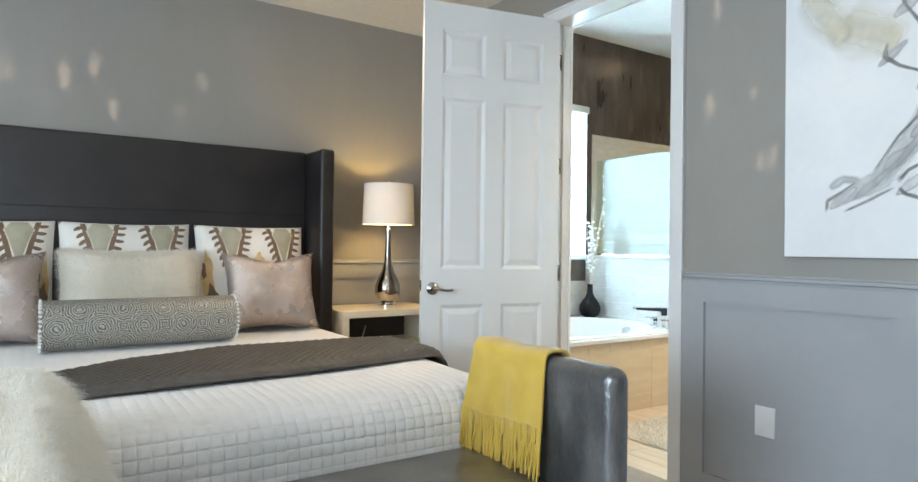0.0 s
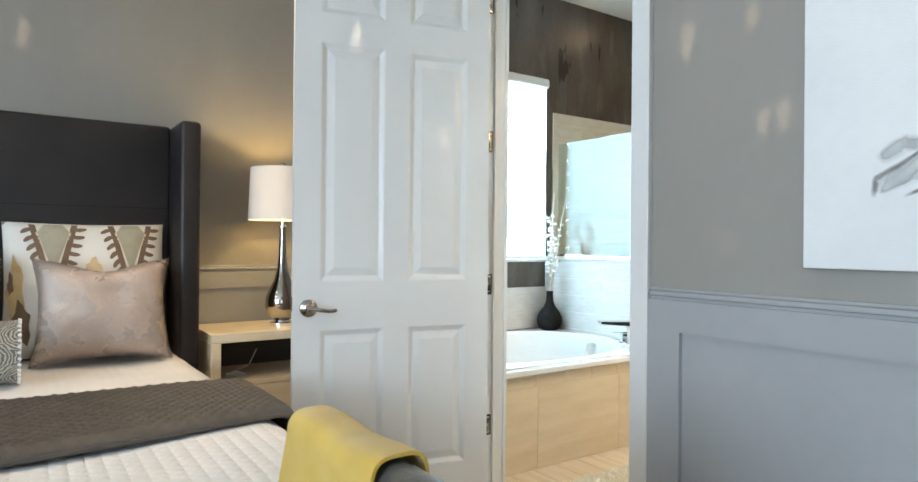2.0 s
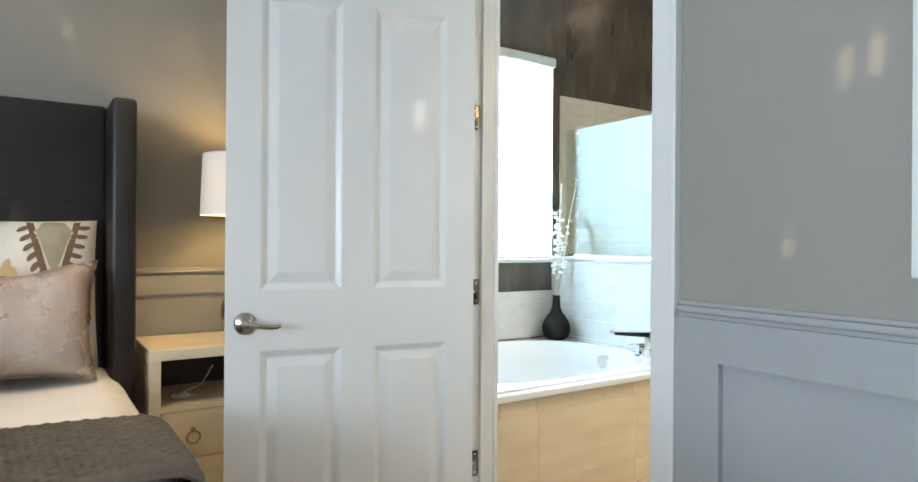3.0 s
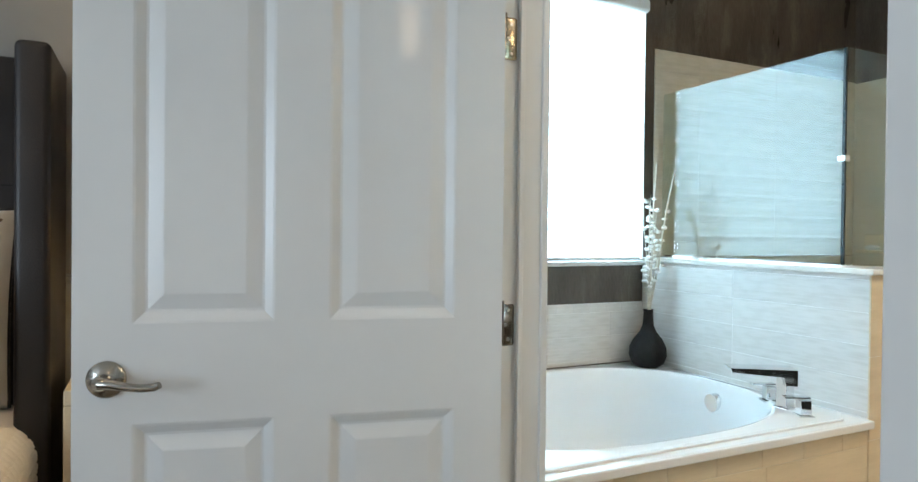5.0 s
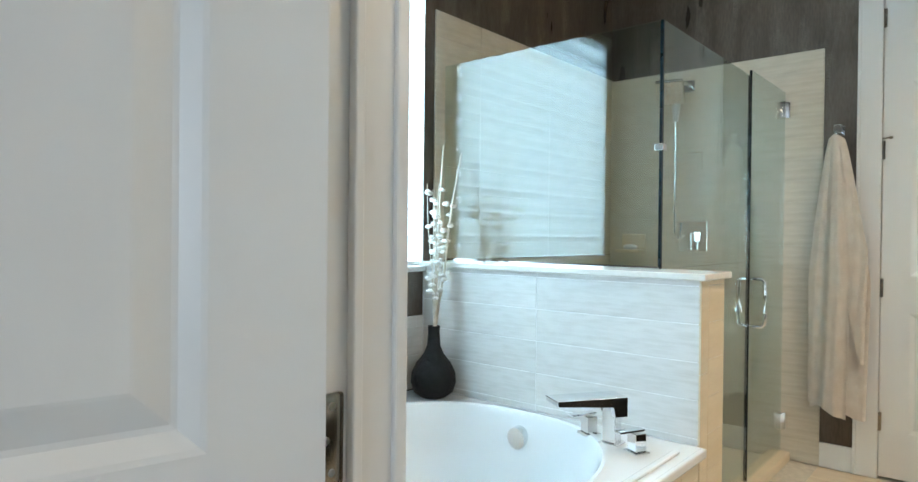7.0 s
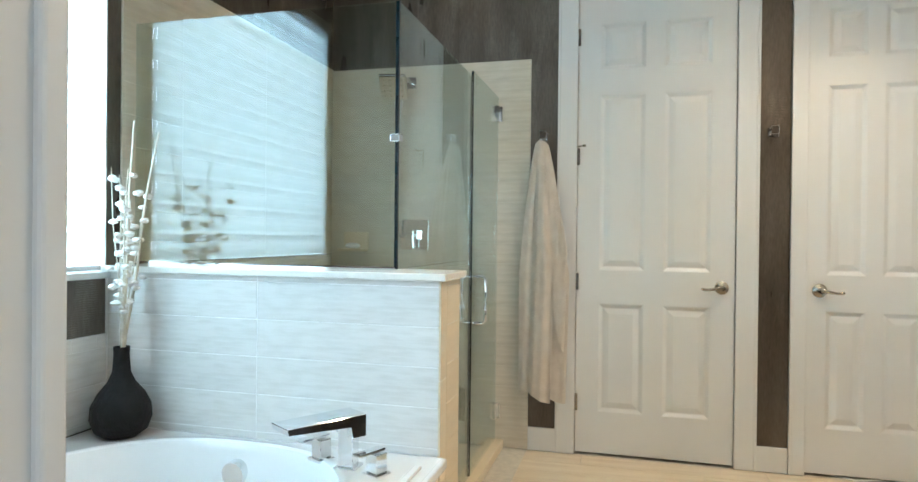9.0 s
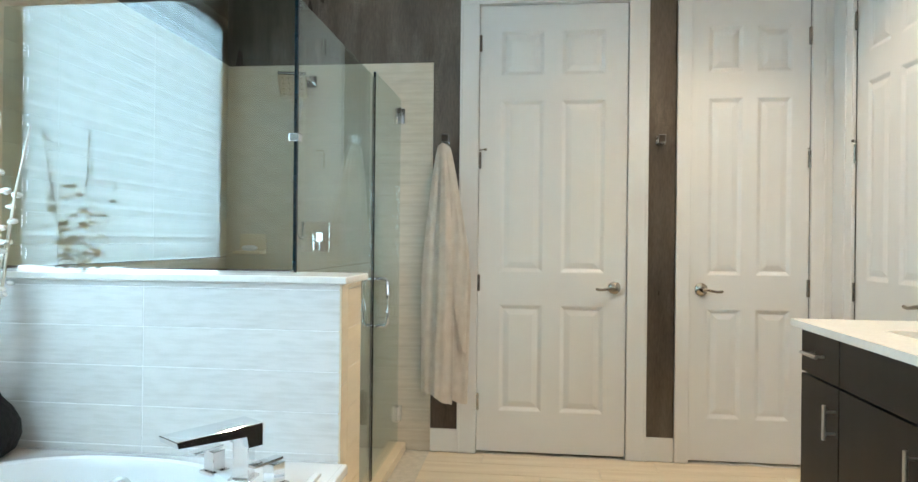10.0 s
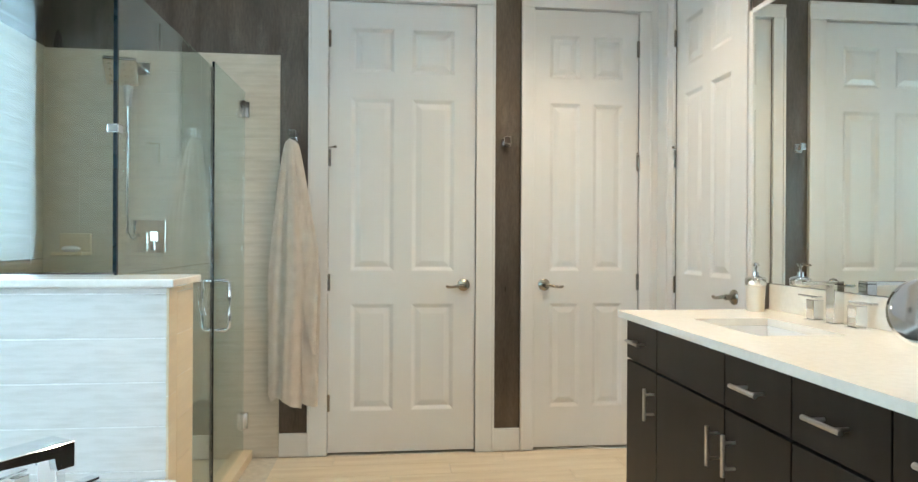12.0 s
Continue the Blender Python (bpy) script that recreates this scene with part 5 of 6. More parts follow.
# ---------------------------------------------------------------- prints, fur, strokes


def cushion_front(w, h, d, pinch, u, v, seed=0, lift=0.002):
    """The point at u, v from -1 to 1 on the near face of a cushion, lifted off its cloth."""
    f = max(0.0, (1 - u ** 4) * (1 - v ** 4)) ** 0.42
    inn = pinch * (abs(u) ** 3 * (1 - v * v) * math.copysign(1, -u))
    inz = pinch * (abs(v) ** 3 * (1 - u * u) * math.copysign(1, -v))
    w_ = 0.012 * noise.noise(Vector((u * 2 + seed, v * 2, -1)))
    return Vector((u * w / 2 + inn, -(d / 2 * f + w_ * f) - lift, (v + 1) / 2 * h + inz))


def printed(poly, at, nx=6):
    """A flat print: poly(s, t) for s, t from 0 to 1 gives u, v on the cushion."""
    return sheet(lambda s, t: at(*poly(s, t)), nx, nx * 2)


M["print_olive"] = material("olive_print", (0.30, 0.28, 0.19), (0.42, 0.40, 0.31), 0.8, scale=6, fine=0.1)
M["print_brown"] = material("umber_print", (0.15, 0.095, 0.060), (0.20, 0.13, 0.085), 0.8, scale=8, fine=0.1)
M["print_ochre"] = material("ochre_print", (0.50, 0.34, 0.12), (0.66, 0.54, 0.34), 0.8, scale=9, fine=0.1)
M["print_cream"] = material("cream_print", (0.66, 0.60, 0.46), rough=0.8, scale=8)


def lobe(u0, v0, ang, ln, wd):
    ca, sa = math.cos(ang), math.sin(ang)
    def f(s, t):
        x, y = t * ln, (s - 0.5) * 2 * wd * math.sqrt(max(0.0, 1 - (1.6 * t - 0.75) ** 2 / 0.85))
        y += 0.25 * ln * t * t
        return u0 + ca * x - sa * y, v0 + sa * x + ca * y
    return f


for k, px in enumerate((-1.370, -2.055, -2.725)):
    s = [o for o in scene.objects if o.name.startswith("euro_pillow") and abs(o.location.x - px) < 0.01][0]
    at = lambda u, v, sd=k: cushion_front(0.66, 0.62, 0.20, 0.012, max(-0.99, min(0.99, u)), max(-0.99, min(0.985, v)), sd)
    at_hi = lambda u, v, sd=k: cushion_front(0.66, 0.62, 0.20, 0.012, max(-0.99, min(0.99, u)), max(-0.99, min(0.985, v)), sd, 0.0032)
    for cu in (-0.42, 0.52):
        hw, top, tip = 0.185, 0.93, 0.16
        def kite(a, b, cu=cu, grow=0.0, hw=hw, top=top, tip=tip):
            v = top + (tip - top) * b
            wd = (hw + grow) * (min(1, 0.55 + 2.4 * b) if b < 0.19 else (1 - b) / 0.81)
            return cu + (a - 0.5) * 2 * wd, v
        part("printed_kite", printed(lambda a, b: kite(a, b, grow=0.025), at, 8), M["print_cream"], s, "", True)
        part("printed_kite", printed(kite, at_hi, 8), M["print_olive"], s, "olive kite motif", True)
        for side in (-1, 1):
            def band(a, b, side=side, cu=cu):
                v = top + (tip - 0.05 - top) * b
                e = hw * ((1 - b) ** 0.9) + 0.028
                return cu + side * (e + a * 0.075), v
            part("printed_leaf", printed(band, at, 6), M["print_brown"], s, "umber leaf motif", True)
            for q in range(6):
                b = 0.10 + 0.15 * q
                v = top + (tip - 0.05 - top) * b
                e = hw * ((1 - b) ** 0.9) + 0.085
                a0 = math.radians(-12 - 7 * q)
                part("printed_leaf", printed(lobe(cu + side * e, v, a0 if side > 0 else math.pi - a0, 0.135, 0.034 * (1 if side > 0 else -1)), at, 5), M["print_brown"], s, "", True)
    for cu, cv, rx, ry, mt in ((-0.86, -0.05, 0.10, 0.42, "print_ochre"), (0.05, 0.22, 0.10, 0.16, "print_ochre"), (-0.80, -0.55, 0.12, 0.30, "print_brown"), (0.88, -0.1, 0.06, 0.40, "print_ochre"), (0.86, -0.35, 0.06, 0.2, "print_brown"), (-0.92, 0.05, 0.035, 0.16, "print_brown")):
        def blot(a, b, cu=cu, cv=cv, rx=rx, ry=ry):
            r, th = b, a * 2 * math.pi
            r *= 1 + 0.22 * math.sin(5 * th + cu * 9) + 0.12 * math.sin(11 * th)
            return cu + rx * r * math.cos(th), cv + ry * r * math.sin(th)
        part("printed_blot", printed(blot, at if mt != "print_brown" else at_hi, 14), M[mt], s, "", True)
    ed = tube(bmesh.new(), [cushion_front(0.66, 0.62, 0.20, 0.012, u, v, k, 0) for u, v in [(-1 + 2 * i / 24, 0.999) for i in range(25)] + [(1, 1 - 2 * i / 24) for i in range(1, 25)]], 0.005, 6)
    part("piping", ed, M["headboard"], s, "dark piped edge", True)


def rosette_material():
    m = bpy.data.materials.new("cut_velvet_rosettes")
    m.use_nodes = True
    t = m.node_tree
    p = t.nodes["Principled BSDF"]
    co, sep, com = t.nodes.new("ShaderNodeTexCoord"), t.nodes.new("ShaderNodeSeparateXYZ"), t.nodes.new("ShaderNodeCombineXYZ")
    at2 = t.nodes.new("ShaderNodeMath")
    at2.operation = "ARCTAN2"
    arc = t.nodes.new("ShaderNodeMath")
    arc.operation, arc.inputs[1].default_value = "MULTIPLY", 0.112
    t.links.new(co.outputs["Object"], sep.inputs[0])
    t.links.new(sep.outputs[1], at2.inputs[0])
    t.links.new(sep.outputs[2], at2.inputs[1])
    t.links.new(at2.outputs[0], arc.inputs[0])
    t.links.new(sep.outputs[0], com.inputs[0])
    t.links.new(arc.outputs[0], com.inputs[1])
    wob = t.nodes.new("ShaderNodeTexNoise")
    wob.inputs["Scale"].default_value = 38
    mixv = t.nodes.new("ShaderNodeMix")
    mixv.data_type = "VECTOR"
    mixv.inputs["Factor"].default_value = 0.021
    t.links.new(com.outputs[0], mixv.inputs[4])
    t.links.new(com.outputs[0], wob.inputs["Vector"])
    t.links.new(wob.outputs["Color"], mixv.inputs[5])
    vo = t.nodes.new("ShaderNodeTexVoronoi")
    vo.inputs["Scale"].default_value, vo.inputs["Randomness"].default_value = 8.4, 0.0
    turn = t.nodes.new("ShaderNodeMapping")
    turn.inputs["Rotation"].default_value = (0, 0, radians(45))
    t.links.new(mixv.outputs[1], turn.inputs[0])
    t.links.new(turn.outputs[0], vo.inputs["Vector"])
    k = t.nodes.new("ShaderNodeMath")
    k.operation, k.inputs[1].default_value = "MULTIPLY", 78
    sn = t.nodes.new("ShaderNodeMath")
    sn.operation = "SINE"
    t.links.new(vo.outputs["Distance"], k.inputs[0])
    t.links.new(k.outputs[0], sn.inputs[0])
    brk = t.nodes.new("ShaderNodeTexNoise")
    brk.inputs["Scale"].default_value = 120
    t.links.new(com.outputs[0], brk.inputs["Vector"])
    ad = t.nodes.new("ShaderNodeMath")
    ad.operation = "ADD"
    t.links.new(sn.outputs[0], ad.inputs[0])
    t.links.new(brk.outputs[0], ad.inputs[1])
    rp = t.nodes.new("ShaderNodeMapRange")
    rp.inputs[1].default_value, rp.inputs[2].default_value = 0.05, 1.05
    t.links.new(ad.outputs[0], rp.inputs[0])
    mx = t.nodes.new("ShaderNodeMix")
    mx.data_type = "RGBA"
    mx.inputs["A"].default_value, mx.inputs["B"].default_value = (0.125, 0.120, 0.106, 1), (0.42, 0.41, 0.365, 1)
    t.links.new(rp.outputs[0], mx.inputs["Factor"])
    t.links.new(mx.outputs["Result"], p.inputs["Base Color"])
    p.inputs["Roughness"].default_value, p.inputs["Metallic"].default_value = 0.42, 0.25
    bp = t.nodes.new("ShaderNodeBump")
    bp.inputs["Strength"].default_value, bp.inputs["Distance"].default_value = 0.6, 0.004
    t.links.new(rp.outputs[0], bp.inputs["Height"])
    t.links.new(bp.outputs[0], p.inputs["Normal"])
    return m


M["rosettes"] = rosette_material()
bo.children[0].data.materials[0] = M["rosettes"]
M["bead"] = material("glass_bead", (0.75, 0.75, 0.73), rough=0.08, scale=10, specular=0.8)
random.seed(3)
for ex in (-0.415, 0.415):
    for i in range(34):
        a = 2 * math.pi * i / 34
        b = boxes((-0.006, 0.006, -0.005, 0.005, -0.006, 0.006), bevel=0.0015, seg=1)
        part("bead", b, M["bead"], bo, "", False, pose(ex, 0.112 * math.sin(a), 0.112 * math.cos(a), -math.degrees(a), random.uniform(-20, 20), 0))


def fur(surface, count, length, seed, width=0.0016, droop=0.4, spread=0.5):
    """Thin tapered hairs on surface(), which gives a point and a normal; one mesh."""
    rnd = random.Random(seed)
    vs, fs = [], []
    for _ in range(count):
        p, n = surface(rnd)
        d = (n + Vector((rnd.uniform(-1, 1), rnd.uniform(-1, 1), rnd.uniform(-1, 1))) * spread).normalized()
        ln = length * rnd.uniform(0.6, 1.25)
        side = d.cross(Vector((rnd.uniform(-1, 1), rnd.uniform(-1, 1), rnd.uniform(-1, 1)))).normalized() * width
        m1 = p + d * ln * 0.5 + Vector((0, 0, -droop * ln * 0.12))
        m2 = p + d * ln * 0.9 + Vector((rnd.uniform(-0.2, 0.2) * ln, rnd.uniform(-0.2, 0.2) * ln, -droop * ln * 0.5))
        i = len(vs)
        vs += [p - side, p + side, m1 + side * 0.8, m1 - side * 0.8, m2]
        fs += [(i, i + 1, i + 2, i + 3), (i + 3, i + 2, i + 4)]
    me = bpy.data.meshes.new("fur")
    me.from_pydata([tuple(v) for v in vs], [], fs)
    me.materials.append(M["cream_fur"])
    me.shade_smooth()
    return me


def fur_part(parent, me):
    ob = new("fur", me)
    ob.parent = parent
    return tagged(ob, "long cream fur", kind="stuff")


def on_cushion(w, h, d, pinch, seed):
    def f(rnd):
        u, v = rnd.uniform(-1, 1), rnd.uniform(-1, 1)
        if rnd.random() < 0.3:
            if rnd.random() < 0.5:
                u = math.copysign(0.995, u)
            else:
                v = 0.995
        p = cushion_front(w, h, d, pinch, u, v, seed, -0.004)
        n = Vector((u ** 3 * 0.9, -max(0.12, (1 - u ** 4) * (1 - v ** 4)), v ** 3 * 0.9 - 0.1)).normalized()
        return p, n
    return f


fur_part(fp, fur(on_cushion(0.62, 0.46, 0.20, 0.03, 9), 26000, 0.062, 4, width=0.0008, droop=0.7, spread=0.42))
# cream fur throw over the bench's other arm
ft2 = thing("fur_throw", pose(0, 0, 0), "cream long-haired fur throw over the bench arm", "throw")
def fur_shell(rnd_or_uv):
    u, v = rnd_or_uv
    a, e = 2 * math.pi * u, v * math.pi / 2
    p = lambda x, k: math.copysign(abs(x) ** k, x)
    x, y, z = 0.128 * p(math.cos(a), 0.55) * p(math.cos(e), 0.45), 0.41 * p(math.sin(a), 0.5) * p(math.cos(e), 0.4), 0.562 * p(math.sin(e), 0.5)
    flare = 0.10 * (1 - v) ** 2
    return Vector((NX0 + 0.055 + x * (1 + flare * 6), NY0 + 0.335 + y * (1 + flare * 0.4), 0.235 + z + 0.012 * math.sin(9 * u * 6.28) * (1 - v)))
part("hide", sheet(lambda u, v: fur_shell((u, v)), 60, 18), M["hide"], ft2, "", True)
def on_throw(rnd):
    u, v = rnd.random(), rnd.random() ** 1.3
    p = fur_shell((u, v))
    n = (p - Vector((NX0 + 0.055, max(NY0 + 0.1, min(NY0 + 0.55, p.y)), 0.52))).normalized()
    return p, n
fur_part(ft2, fur(on_throw, 56000, 0.066, 6, droop=1.0, width=0.0008, spread=0.36))
# shag bath mat
rg = thing("bath_mat", pose(0, 0, 0), "ivory shaggy bath mat on the plank floor", "rug")
part("backing", boxes((0.42, 1.30, -0.76, -0.26, -0.003, 0.010), bevel=0.004), M["rug"], rg)
fur_part(rg, fur(lambda r: (Vector((r.uniform(0.42, 1.30), r.uniform(-0.76, -0.26), 0.008)), Vector((0, 0, 1))), 12000, 0.035, 8, width=0.002, spread=0.7))

# brush strokes and stains on the canvas: soft flat shapes only
M["wash"] = material("grey_wash", (0.42, 0.43, 0.43), (0.58, 0.59, 0.59), 0.75, scale=7, stretch=(1, 3, 1), fine=0.2, bump=0.2)
M["wash_light"] = material("pale_grey_wash", (0.55, 0.56, 0.56), (0.66, 0.67, 0.67), 0.75, scale=7, fine=0.1)
M["charcoal"] = material("charcoal_stroke", (0.14, 0.135, 0.13), (0.36, 0.35, 0.34), 0.85, scale=18, fine=0.5)
M["ochre_wash"] = material("ochre_wash", (0.66, 0.60, 0.42), (0.74, 0.70, 0.57), 0.75, scale=5, contrast=(0.3, 0.6))


def thin_out(m, soft, strength):
    """Paint that thins towards the sides and ends of its stroke, broken by the canvas."""
    t = m.node_tree
    co, sp = t.nodes.new("ShaderNodeTexCoord"), t.nodes.new("ShaderNodeSeparateXYZ")
    t.links.new(co.outputs["UV"], sp.inputs[0])

    def tool(op, a, b):
        k = t.nodes.new("ShaderNodeMath")
        k.operation = op
        for i, q in enumerate((a, b)):
            if isinstance(q, (int, float)):
                k.inputs[i].default_value = q
            else:
                t.links.new(q, k.inputs[i])
        return k.outputs[0]
    sides = tool("MULTIPLY", tool("MULTIPLY", sp.outputs[0], tool("SUBTRACT", 1.0, sp.outputs[0])), 4.0)
    ends = tool("MINIMUM", tool("MULTIPLY", tool("MULTIPLY", sp.outputs[1], tool("SUBTRACT", 1.0, sp.outputs[1])), 9.0), 1.0)
    nz = t.nodes.new("ShaderNodeTexNoise")
    nz.inputs["Scale"].default_value, nz.inputs["Detail"].default_value = 14, 4
    t.links.new(co.outputs["Object"], nz.inputs["Vector"])
    cover = tool("MULTIPLY", tool("POWER", sides, soft), ends)
    cover = tool("MULTIPLY", cover, tool("ADD", tool("MULTIPLY", nz.outputs[0], 0.9), 0.35))
    cover = tool("MINIMUM", tool("MULTIPLY", cover, strength), 1.0)
    t.links.new(cover, t.nodes["Principled BSDF"].inputs["Alpha"])


thin_out(M["wash"], 1.4, 0.75)
thin_out(M["wash_light"], 1.0, 1.0)
thin_out(M["ochre_wash"], 2.2, 0.75)
thin_out(M["charcoal"], 1.0, 0.9)


def stroke(pts, widths, mat, lift):
    """A brush stroke on the canvas along (across, up) points, with a width at each."""
    n = len(pts)
    bm = bmesh.new()
    uv = bm.loops.layers.uv.new("across")
    rows = []
    for i in range(n * 6 - 5):
        q = i / 6
        a, f = min(int(q), n - 2), q - min(int(q), n - 2)
        p = Vector(pts[a]).lerp(Vector(pts[a + 1]), f)
        d = (Vector(pts[a + 1]) - Vector(pts[a])).normalized()
        w = (widths[a] * (1 - f) + widths[a + 1] * f) * (1 + 0.25 * noise.noise(Vector((q * 1.3, lift * 900, 0))))
        side = Vector((-d.y, d.x)) * w / 2
        rows.append([bm.verts.new((-0.042 - lift, -(p + side * k).x, (p + side * k).y)) for k in (-1, 0, 1)])
    for a, b in zip(rows, rows[1:]):
        for k in range(2):
            f = bm.faces.new((a[k], a[k + 1], b[k + 1], b[k]))
            i = rows.index(a)
            for lp_, (s_, e_) in zip(f.loops, ((k, i), (k + 1, i), (k + 1, i + 1), (k, i + 1))):
                lp_[uv].uv = (s_ / 2, e_ / (len(rows) - 1))
    return part("brush_stroke", bm, M[mat], pt)


stroke([(0.02 + 0.18, 0.86), (0.30, 0.80), (0.42, 0.74)], [0.17, 0.306, 0.136], "ochre_wash", 0.0006)
stroke([(0.22, 0.98), (0.34, 1.05), (0.5, 1.10)], [0.136, 0.272, 0.17], "ochre_wash", 0.0007)
stroke([(0.16, 0.19), (0.24, 0.225), (0.34, 0.27), (0.44, 0.40), (0.56, 0.56), (0.68, 0.68)], [0.04, 0.07, 0.085, 0.10, 0.15, 0.10], "wash_light", 0.0008)
stroke([(0.17, 0.25), (0.22, 0.285), (0.28, 0.275)], [0.03, 0.05, 0.03], "wash", 0.0009)
stroke([(0.30, 0.24), (0.40, 0.33), (0.50, 0.45), (0.60, 0.53)], [0.02, 0.04, 0.05, 0.03], "wash", 0.0012)
stroke([(0.16, 0.165), (0.165, 0.21), (0.21, 0.235), (0.27, 0.275)], [0.011, 0.0198, 0.0132, 0.0066], "charcoal", 0.0015)
stroke([(0.22, 0.165), (0.31, 0.205), (0.39, 0.245)], [0.0066, 0.0176, 0.0088], "charcoal", 0.0015)
stroke([(0.40, 0.245), (0.42, 0.22), (0.46, 0.205), (0.54, 0.225)], [0.011, 0.0198, 0.0176, 0.0088], "charcoal", 0.0015)
stroke([(0.395, 0.26), (0.43, 0.30), (0.52, 0.345), (0.62, 0.40)], [0.0198, 0.0176, 0.0088, 0.0132], "charcoal", 0.0015)
stroke([(0.32, 0.30), (0.40, 0.42), (0.50, 0.52)], [0.0066, 0.0132, 0.0088], "charcoal", 0.0015)
stroke([(0.50, 0.61), (0.40, 0.66), (0.355, 0.70), (0.365, 0.75)], [0.0088, 0.0176, 0.022, 0.0088], "charcoal", 0.0015)
stroke([(0.38, 1.03), (0.385, 0.96), (0.42, 0.86), (0.47, 0.78), (0.54, 0.73)], [0.022, 0.0264, 0.0132, 0.0198, 0.0088], "charcoal", 0.0015)
stroke([(0.40, 1.08), (0.46, 1.05), (0.55, 1.12)], [0.0264, 0.0132, 0.0176], "charcoal", 0.0016)

for k, (cx, cy, w) in enumerate(((0.22, 0.21, 0.05), (0.30, 0.24, 0.06), (0.40, 0.34, 0.07), (0.48, 0.44, 0.08), (0.44, 0.25, 0.05), (0.38, 0.70, 0.05), (0.43, 0.86, 0.06), (0.50, 0.60, 0.07))):
    stroke([(cx - 0.05, cy - 0.035), (cx, cy + 0.004), (cx + 0.05, cy + 0.045)], [0.01, w, 0.012], "wash" if k % 2 else "wash_light", 0.00095 + 0.00004 * k)
stroke([(0.07, 1.02), (0.15, 0.90), (0.24, 0.78)], [0.085, 0.238, 0.102], "ochre_wash", 0.00071)

# loose white cord on the nightstand's shelf, and a cable under the closet door
cd = thing("charger_cord", pose(-0.868 + 0.14, 0.735 + 0.12, 0.465), "white loose cord lying on the nightstand shelf", "cord")
pts = [(0.05 * math.cos(a * 1.3) * (1 - a / 14), 0.03 * math.sin(a * 1.3) + 0.01 * a / 3, 0.004 + 0.0025 * (a % 3)) for a in [i * 0.5 for i in range(22)]] + [(0.10, 0.10, 0.03), (0.17, 0.20, 0.09)]
part("cable", tube(bmesh.new(), pts, 0.003, 6), M["plastic"], cd, "", True)
cb = thing("cable", pose(XC, D2[1] - 0.35, -0.004), "dark loose cable lying under the closet door", "cable")
part("cable_run", tube(bmesh.new(), [(0.03, 0.22, 0.005), (-0.01, 0.12, 0.005), (0.01, 0.02, 0.006), (-0.02, -0.08, 0.005), (-0.005, -0.2, 0.005)], 0.004, 6), M["plastic"], cb, "", True)

# ---------------------------------------------------------------- tiles and planks
TILES = {}


def tile(parent, m, w, h, mat, name="tile", t=0.008):
    """One tile: local x along the wall, z up, its face towards -y."""
    key = (round(w, 3), round(h, 3), mat, t)
    if key not in TILES:
        c = 0.0009
        vs = [(x, y, z) for y, i in ((0.0, 0.0), (-t + c, 0.0), (-t, c)) for x, z in ((i, i), (w - i, i), (w - i, h - i), (i, h - i))]
        fs = [(8, 9, 10, 11)] + [(a + k, a + (k + 1) % 4, a + 4 + (k + 1) % 4, a + 4 + k) for a in (0, 4) for k in range(4)]
        me = bpy.data.meshes.new(name)
        me.from_pydata(vs, [], fs)
        me.materials.append(M[mat])
        TILES[key] = me
    ob = new(name, TILES[key])
    ob.parent = parent
    ob.matrix_basis = m
    return ob


def tiled(parent, face, at, u0, u1, z0, z1, cols, rows, mat, g=0.0016):
    """Tiles between the joints cols and rows, clipped to the field; face '-x' or '-y' at the plane at."""
    cs = [u0] + [c for c in sorted(cols) if u0 + 0.01 < c < u1 - 0.01] + [u1]
    rs = [z0] + [r for r in sorted(rows) if z0 + 0.01 < r < z1 - 0.01] + [z1]
    for a, b in zip(cs, cs[1:]):
        for c, d in zip(rs, rs[1:]):
            w, h = b - a - g, d - c - g
            m = pose(a + g / 2, at, c + g / 2) if face == "-y" else pose(at, b - g / 2, c + g / 2, 0, 0, -90)
            tile(parent, m, w, h, mat)


def wall_named(n):
    return bpy.data.objects[n]


ROWS_P = [1.012 - 0.119 * k for k in range(9)]
tiled(wall_named("wall_pony"), "-x", PX0 + 0.008, 0.0, YN - 0.010, DK + 0.002, PZ - 0.001, [0.605], ROWS_P, "tile_cool", 0.0036)
tiled(wall_named("wall_pony"), "-y", 0.004, PX0, PX0 + 0.068, 0.0, PZ - 0.001, [], [0.135, 0.435, 0.735], "tile_beige")
tiled(wall_named("wall_pony"), "-y", 0.004, PX0 + 0.068, PX1, 0.0, PZ - 0.001, [], ROWS_P, "tile_beige")
NW_ = wall_named("wall_bath_north")
tiled(NW_, "-y", YN, XB + 0.002, PX0, DK + 0.002, 0.775, [0.25, 0.855, 1.46], [0.536, 0.655], "tile_cool")
tiled(NW_, "-y", YN, XB + 0.002, PX0, 0.775, 0.822, [XB + 0.10 * k for k in range(1, 16)], [], "tile_cool")
def bed(parent, b):
    part("grout_bed", b, M["grout"], parent)


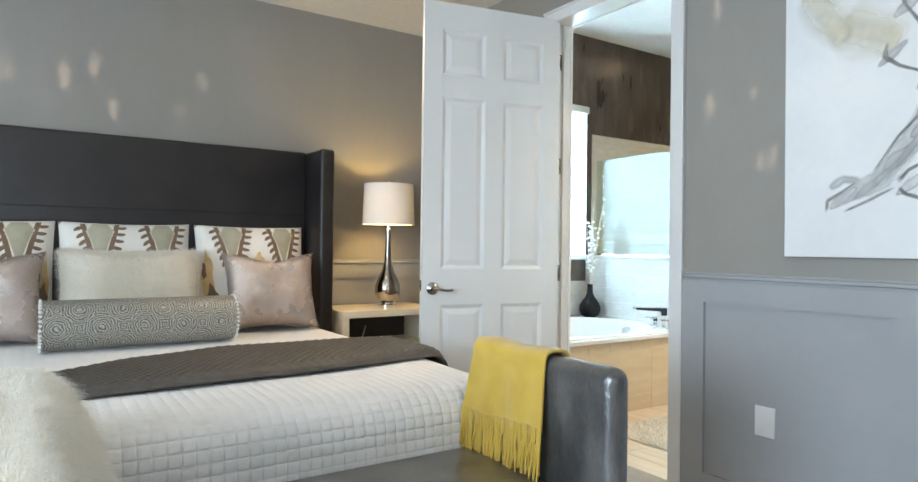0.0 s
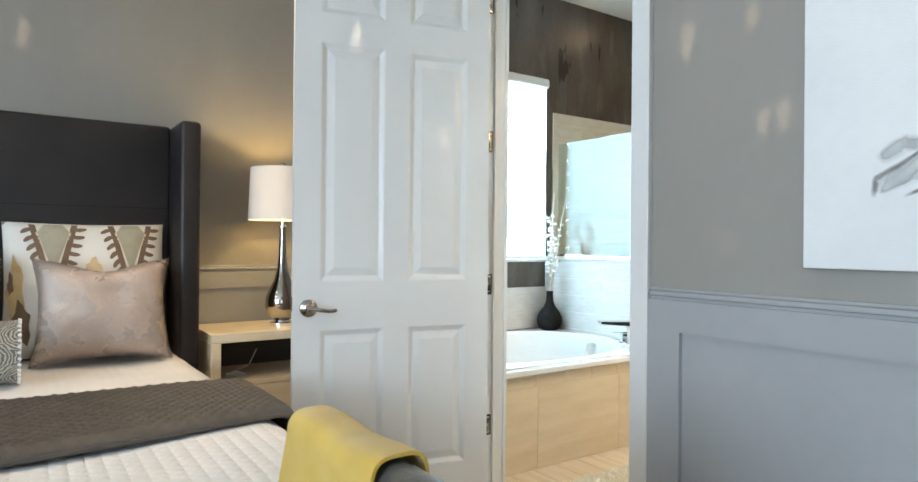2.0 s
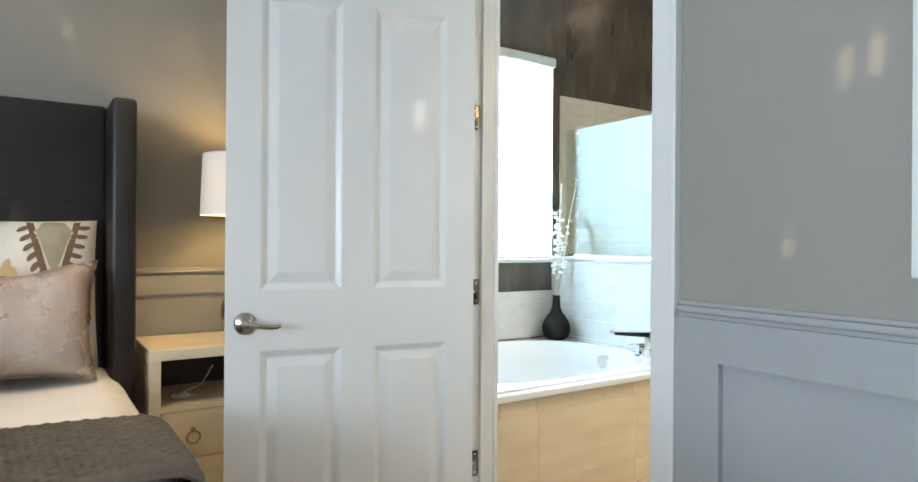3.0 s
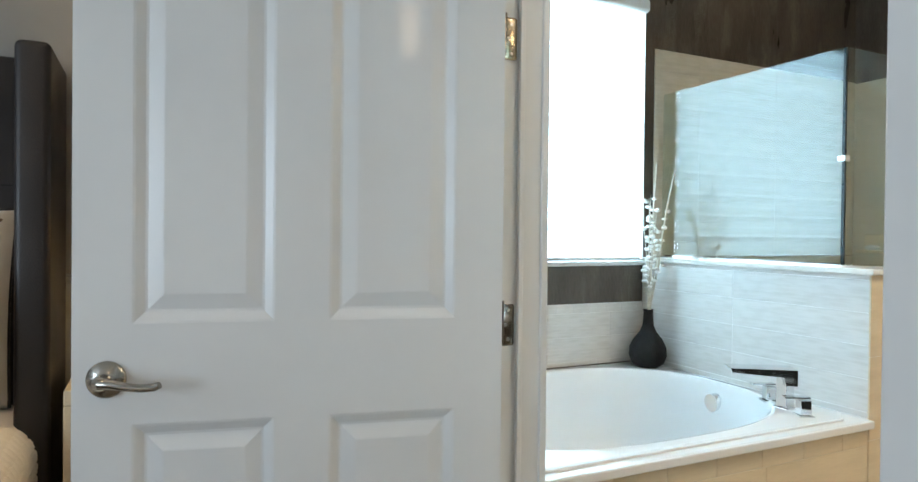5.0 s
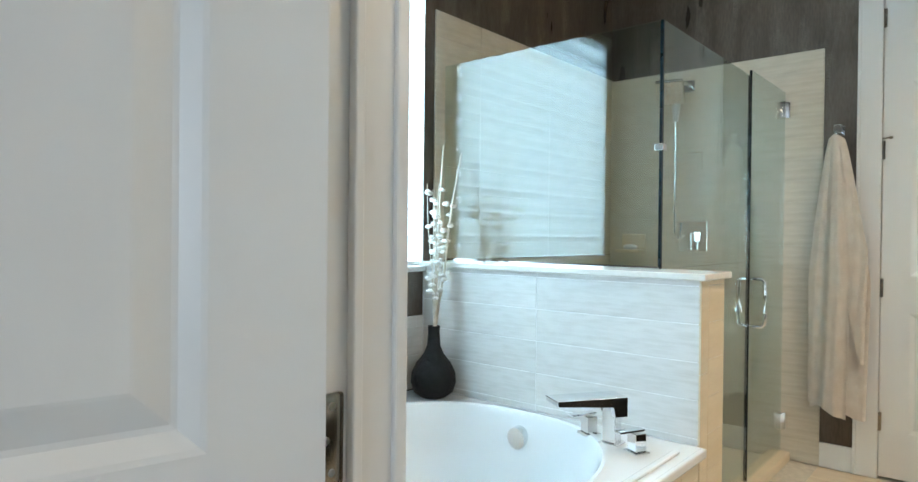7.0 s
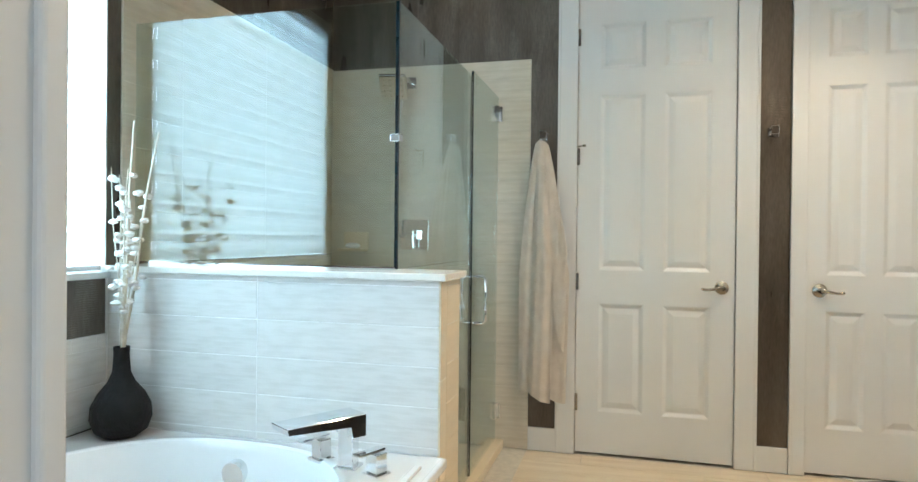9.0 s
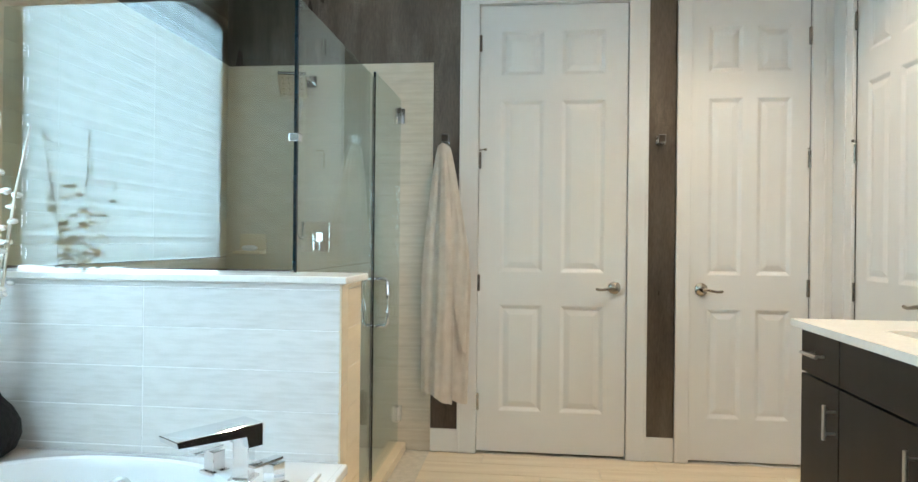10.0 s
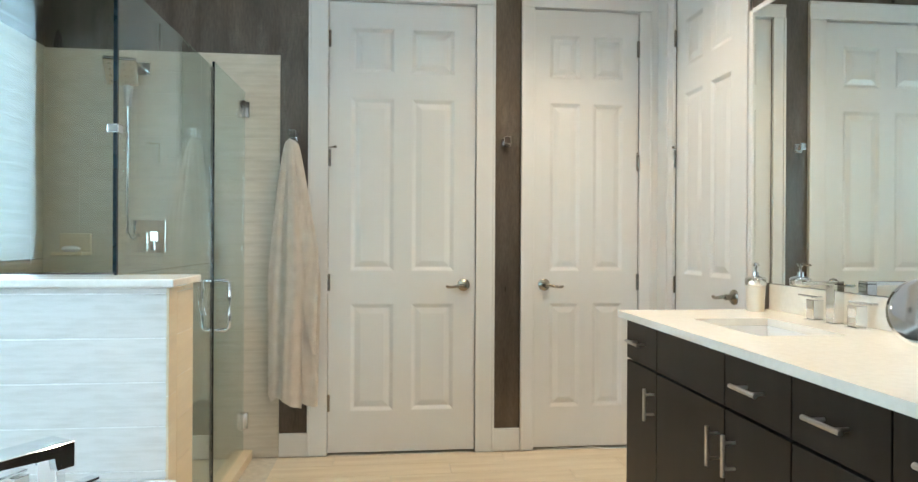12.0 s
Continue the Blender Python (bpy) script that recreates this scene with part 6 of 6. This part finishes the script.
bed(NW_, boxes((1.737, XC - 0.001, YN - 0.0071, YN + 0.001, PZ + 0.026, 2.146), (PX1 + 0.001, XC - 0.001, YN - 0.0071, YN + 0.001, 0.0, PZ + 0.020)))
part("grout_bed", boxes((XB + 0.003, PX0, YN - 0.0071, YN + 0.001, DK + 0.003, 0.820)), M["grout_pale"], NW_)
bed(wall_named("wall_closets"), boxes((XC - 0.0071, XC + 0.001, -0.002, YN - 0.007, 0.0, 2.138)))
ROWS_S = [0.113 * k for k in range(1, 19)]
tiled(NW_, "-y", YN, 1.735, XC - 0.010, PZ + 0.024, 2.148, [2.05, 2.655, 3.26], ROWS_S, "tile_shower")
tiled(NW_, "-y", YN, PX1, XC - 0.010, 0.0, PZ + 0.022, [2.05, 2.655, 3.26], ROWS_S, "tile_shower")
tiled(wall_named("wall_closets"), "-x", XC, -0.004, YN - 0.010, 0.0, 2.140, [0.40, 1.005], ROWS_S, "tile_shower")
AP = wall_named("tub_apron")
tiled(AP, "-y", 0.006, TX0, TX1, DK - 0.095, DK - 0.030, [XB + 0.20 * k for k in range(1, 9)], [], "tile_beige")
tiled(AP, "-y", 0.006, TX0, TX1, 0.0, DK - 0.095, [0.545, 1.15], [0.108], "tile_beige")
FL = wall_named("floor_bath")
PL = {}
for row in range(22):
    x = 0.066 + 0.15 * row
    y = YS - 0.3 * (row % 3)
    while y < 0.0:
        a, b = max(y, YS), min(y + 0.9, 0.0)
        if b - a > 0.02:
            key = round(b - a, 3)
            if key not in PL:
                L, W, c = 0.147, b - a - 0.003, 0.0012
                vs = [(px, py, z) for z, i in ((-0.004, 0), (-c, 0), (0.0, c)) for px, py in ((i, i), (L - i, i), (L - i, W - i), (i, W - i))]
                fs = [(8, 9, 10, 11)] + [(q + k, q + (k + 1) % 4, q + 4 + (k + 1) % 4, q + 4 + k) for q in (0, 4) for k in range(4)]
                me = bpy.data.meshes.new("plank")
                me.from_pydata(vs, [], fs)
                me.materials.append(M["floor_plank"])
                PL[key] = me
            ob = new("plank", PL[key])
            ob.parent = FL
            ob.matrix_basis = pose(x + 0.0015, a + 0.0015, -0.0002)
        y += 0.9
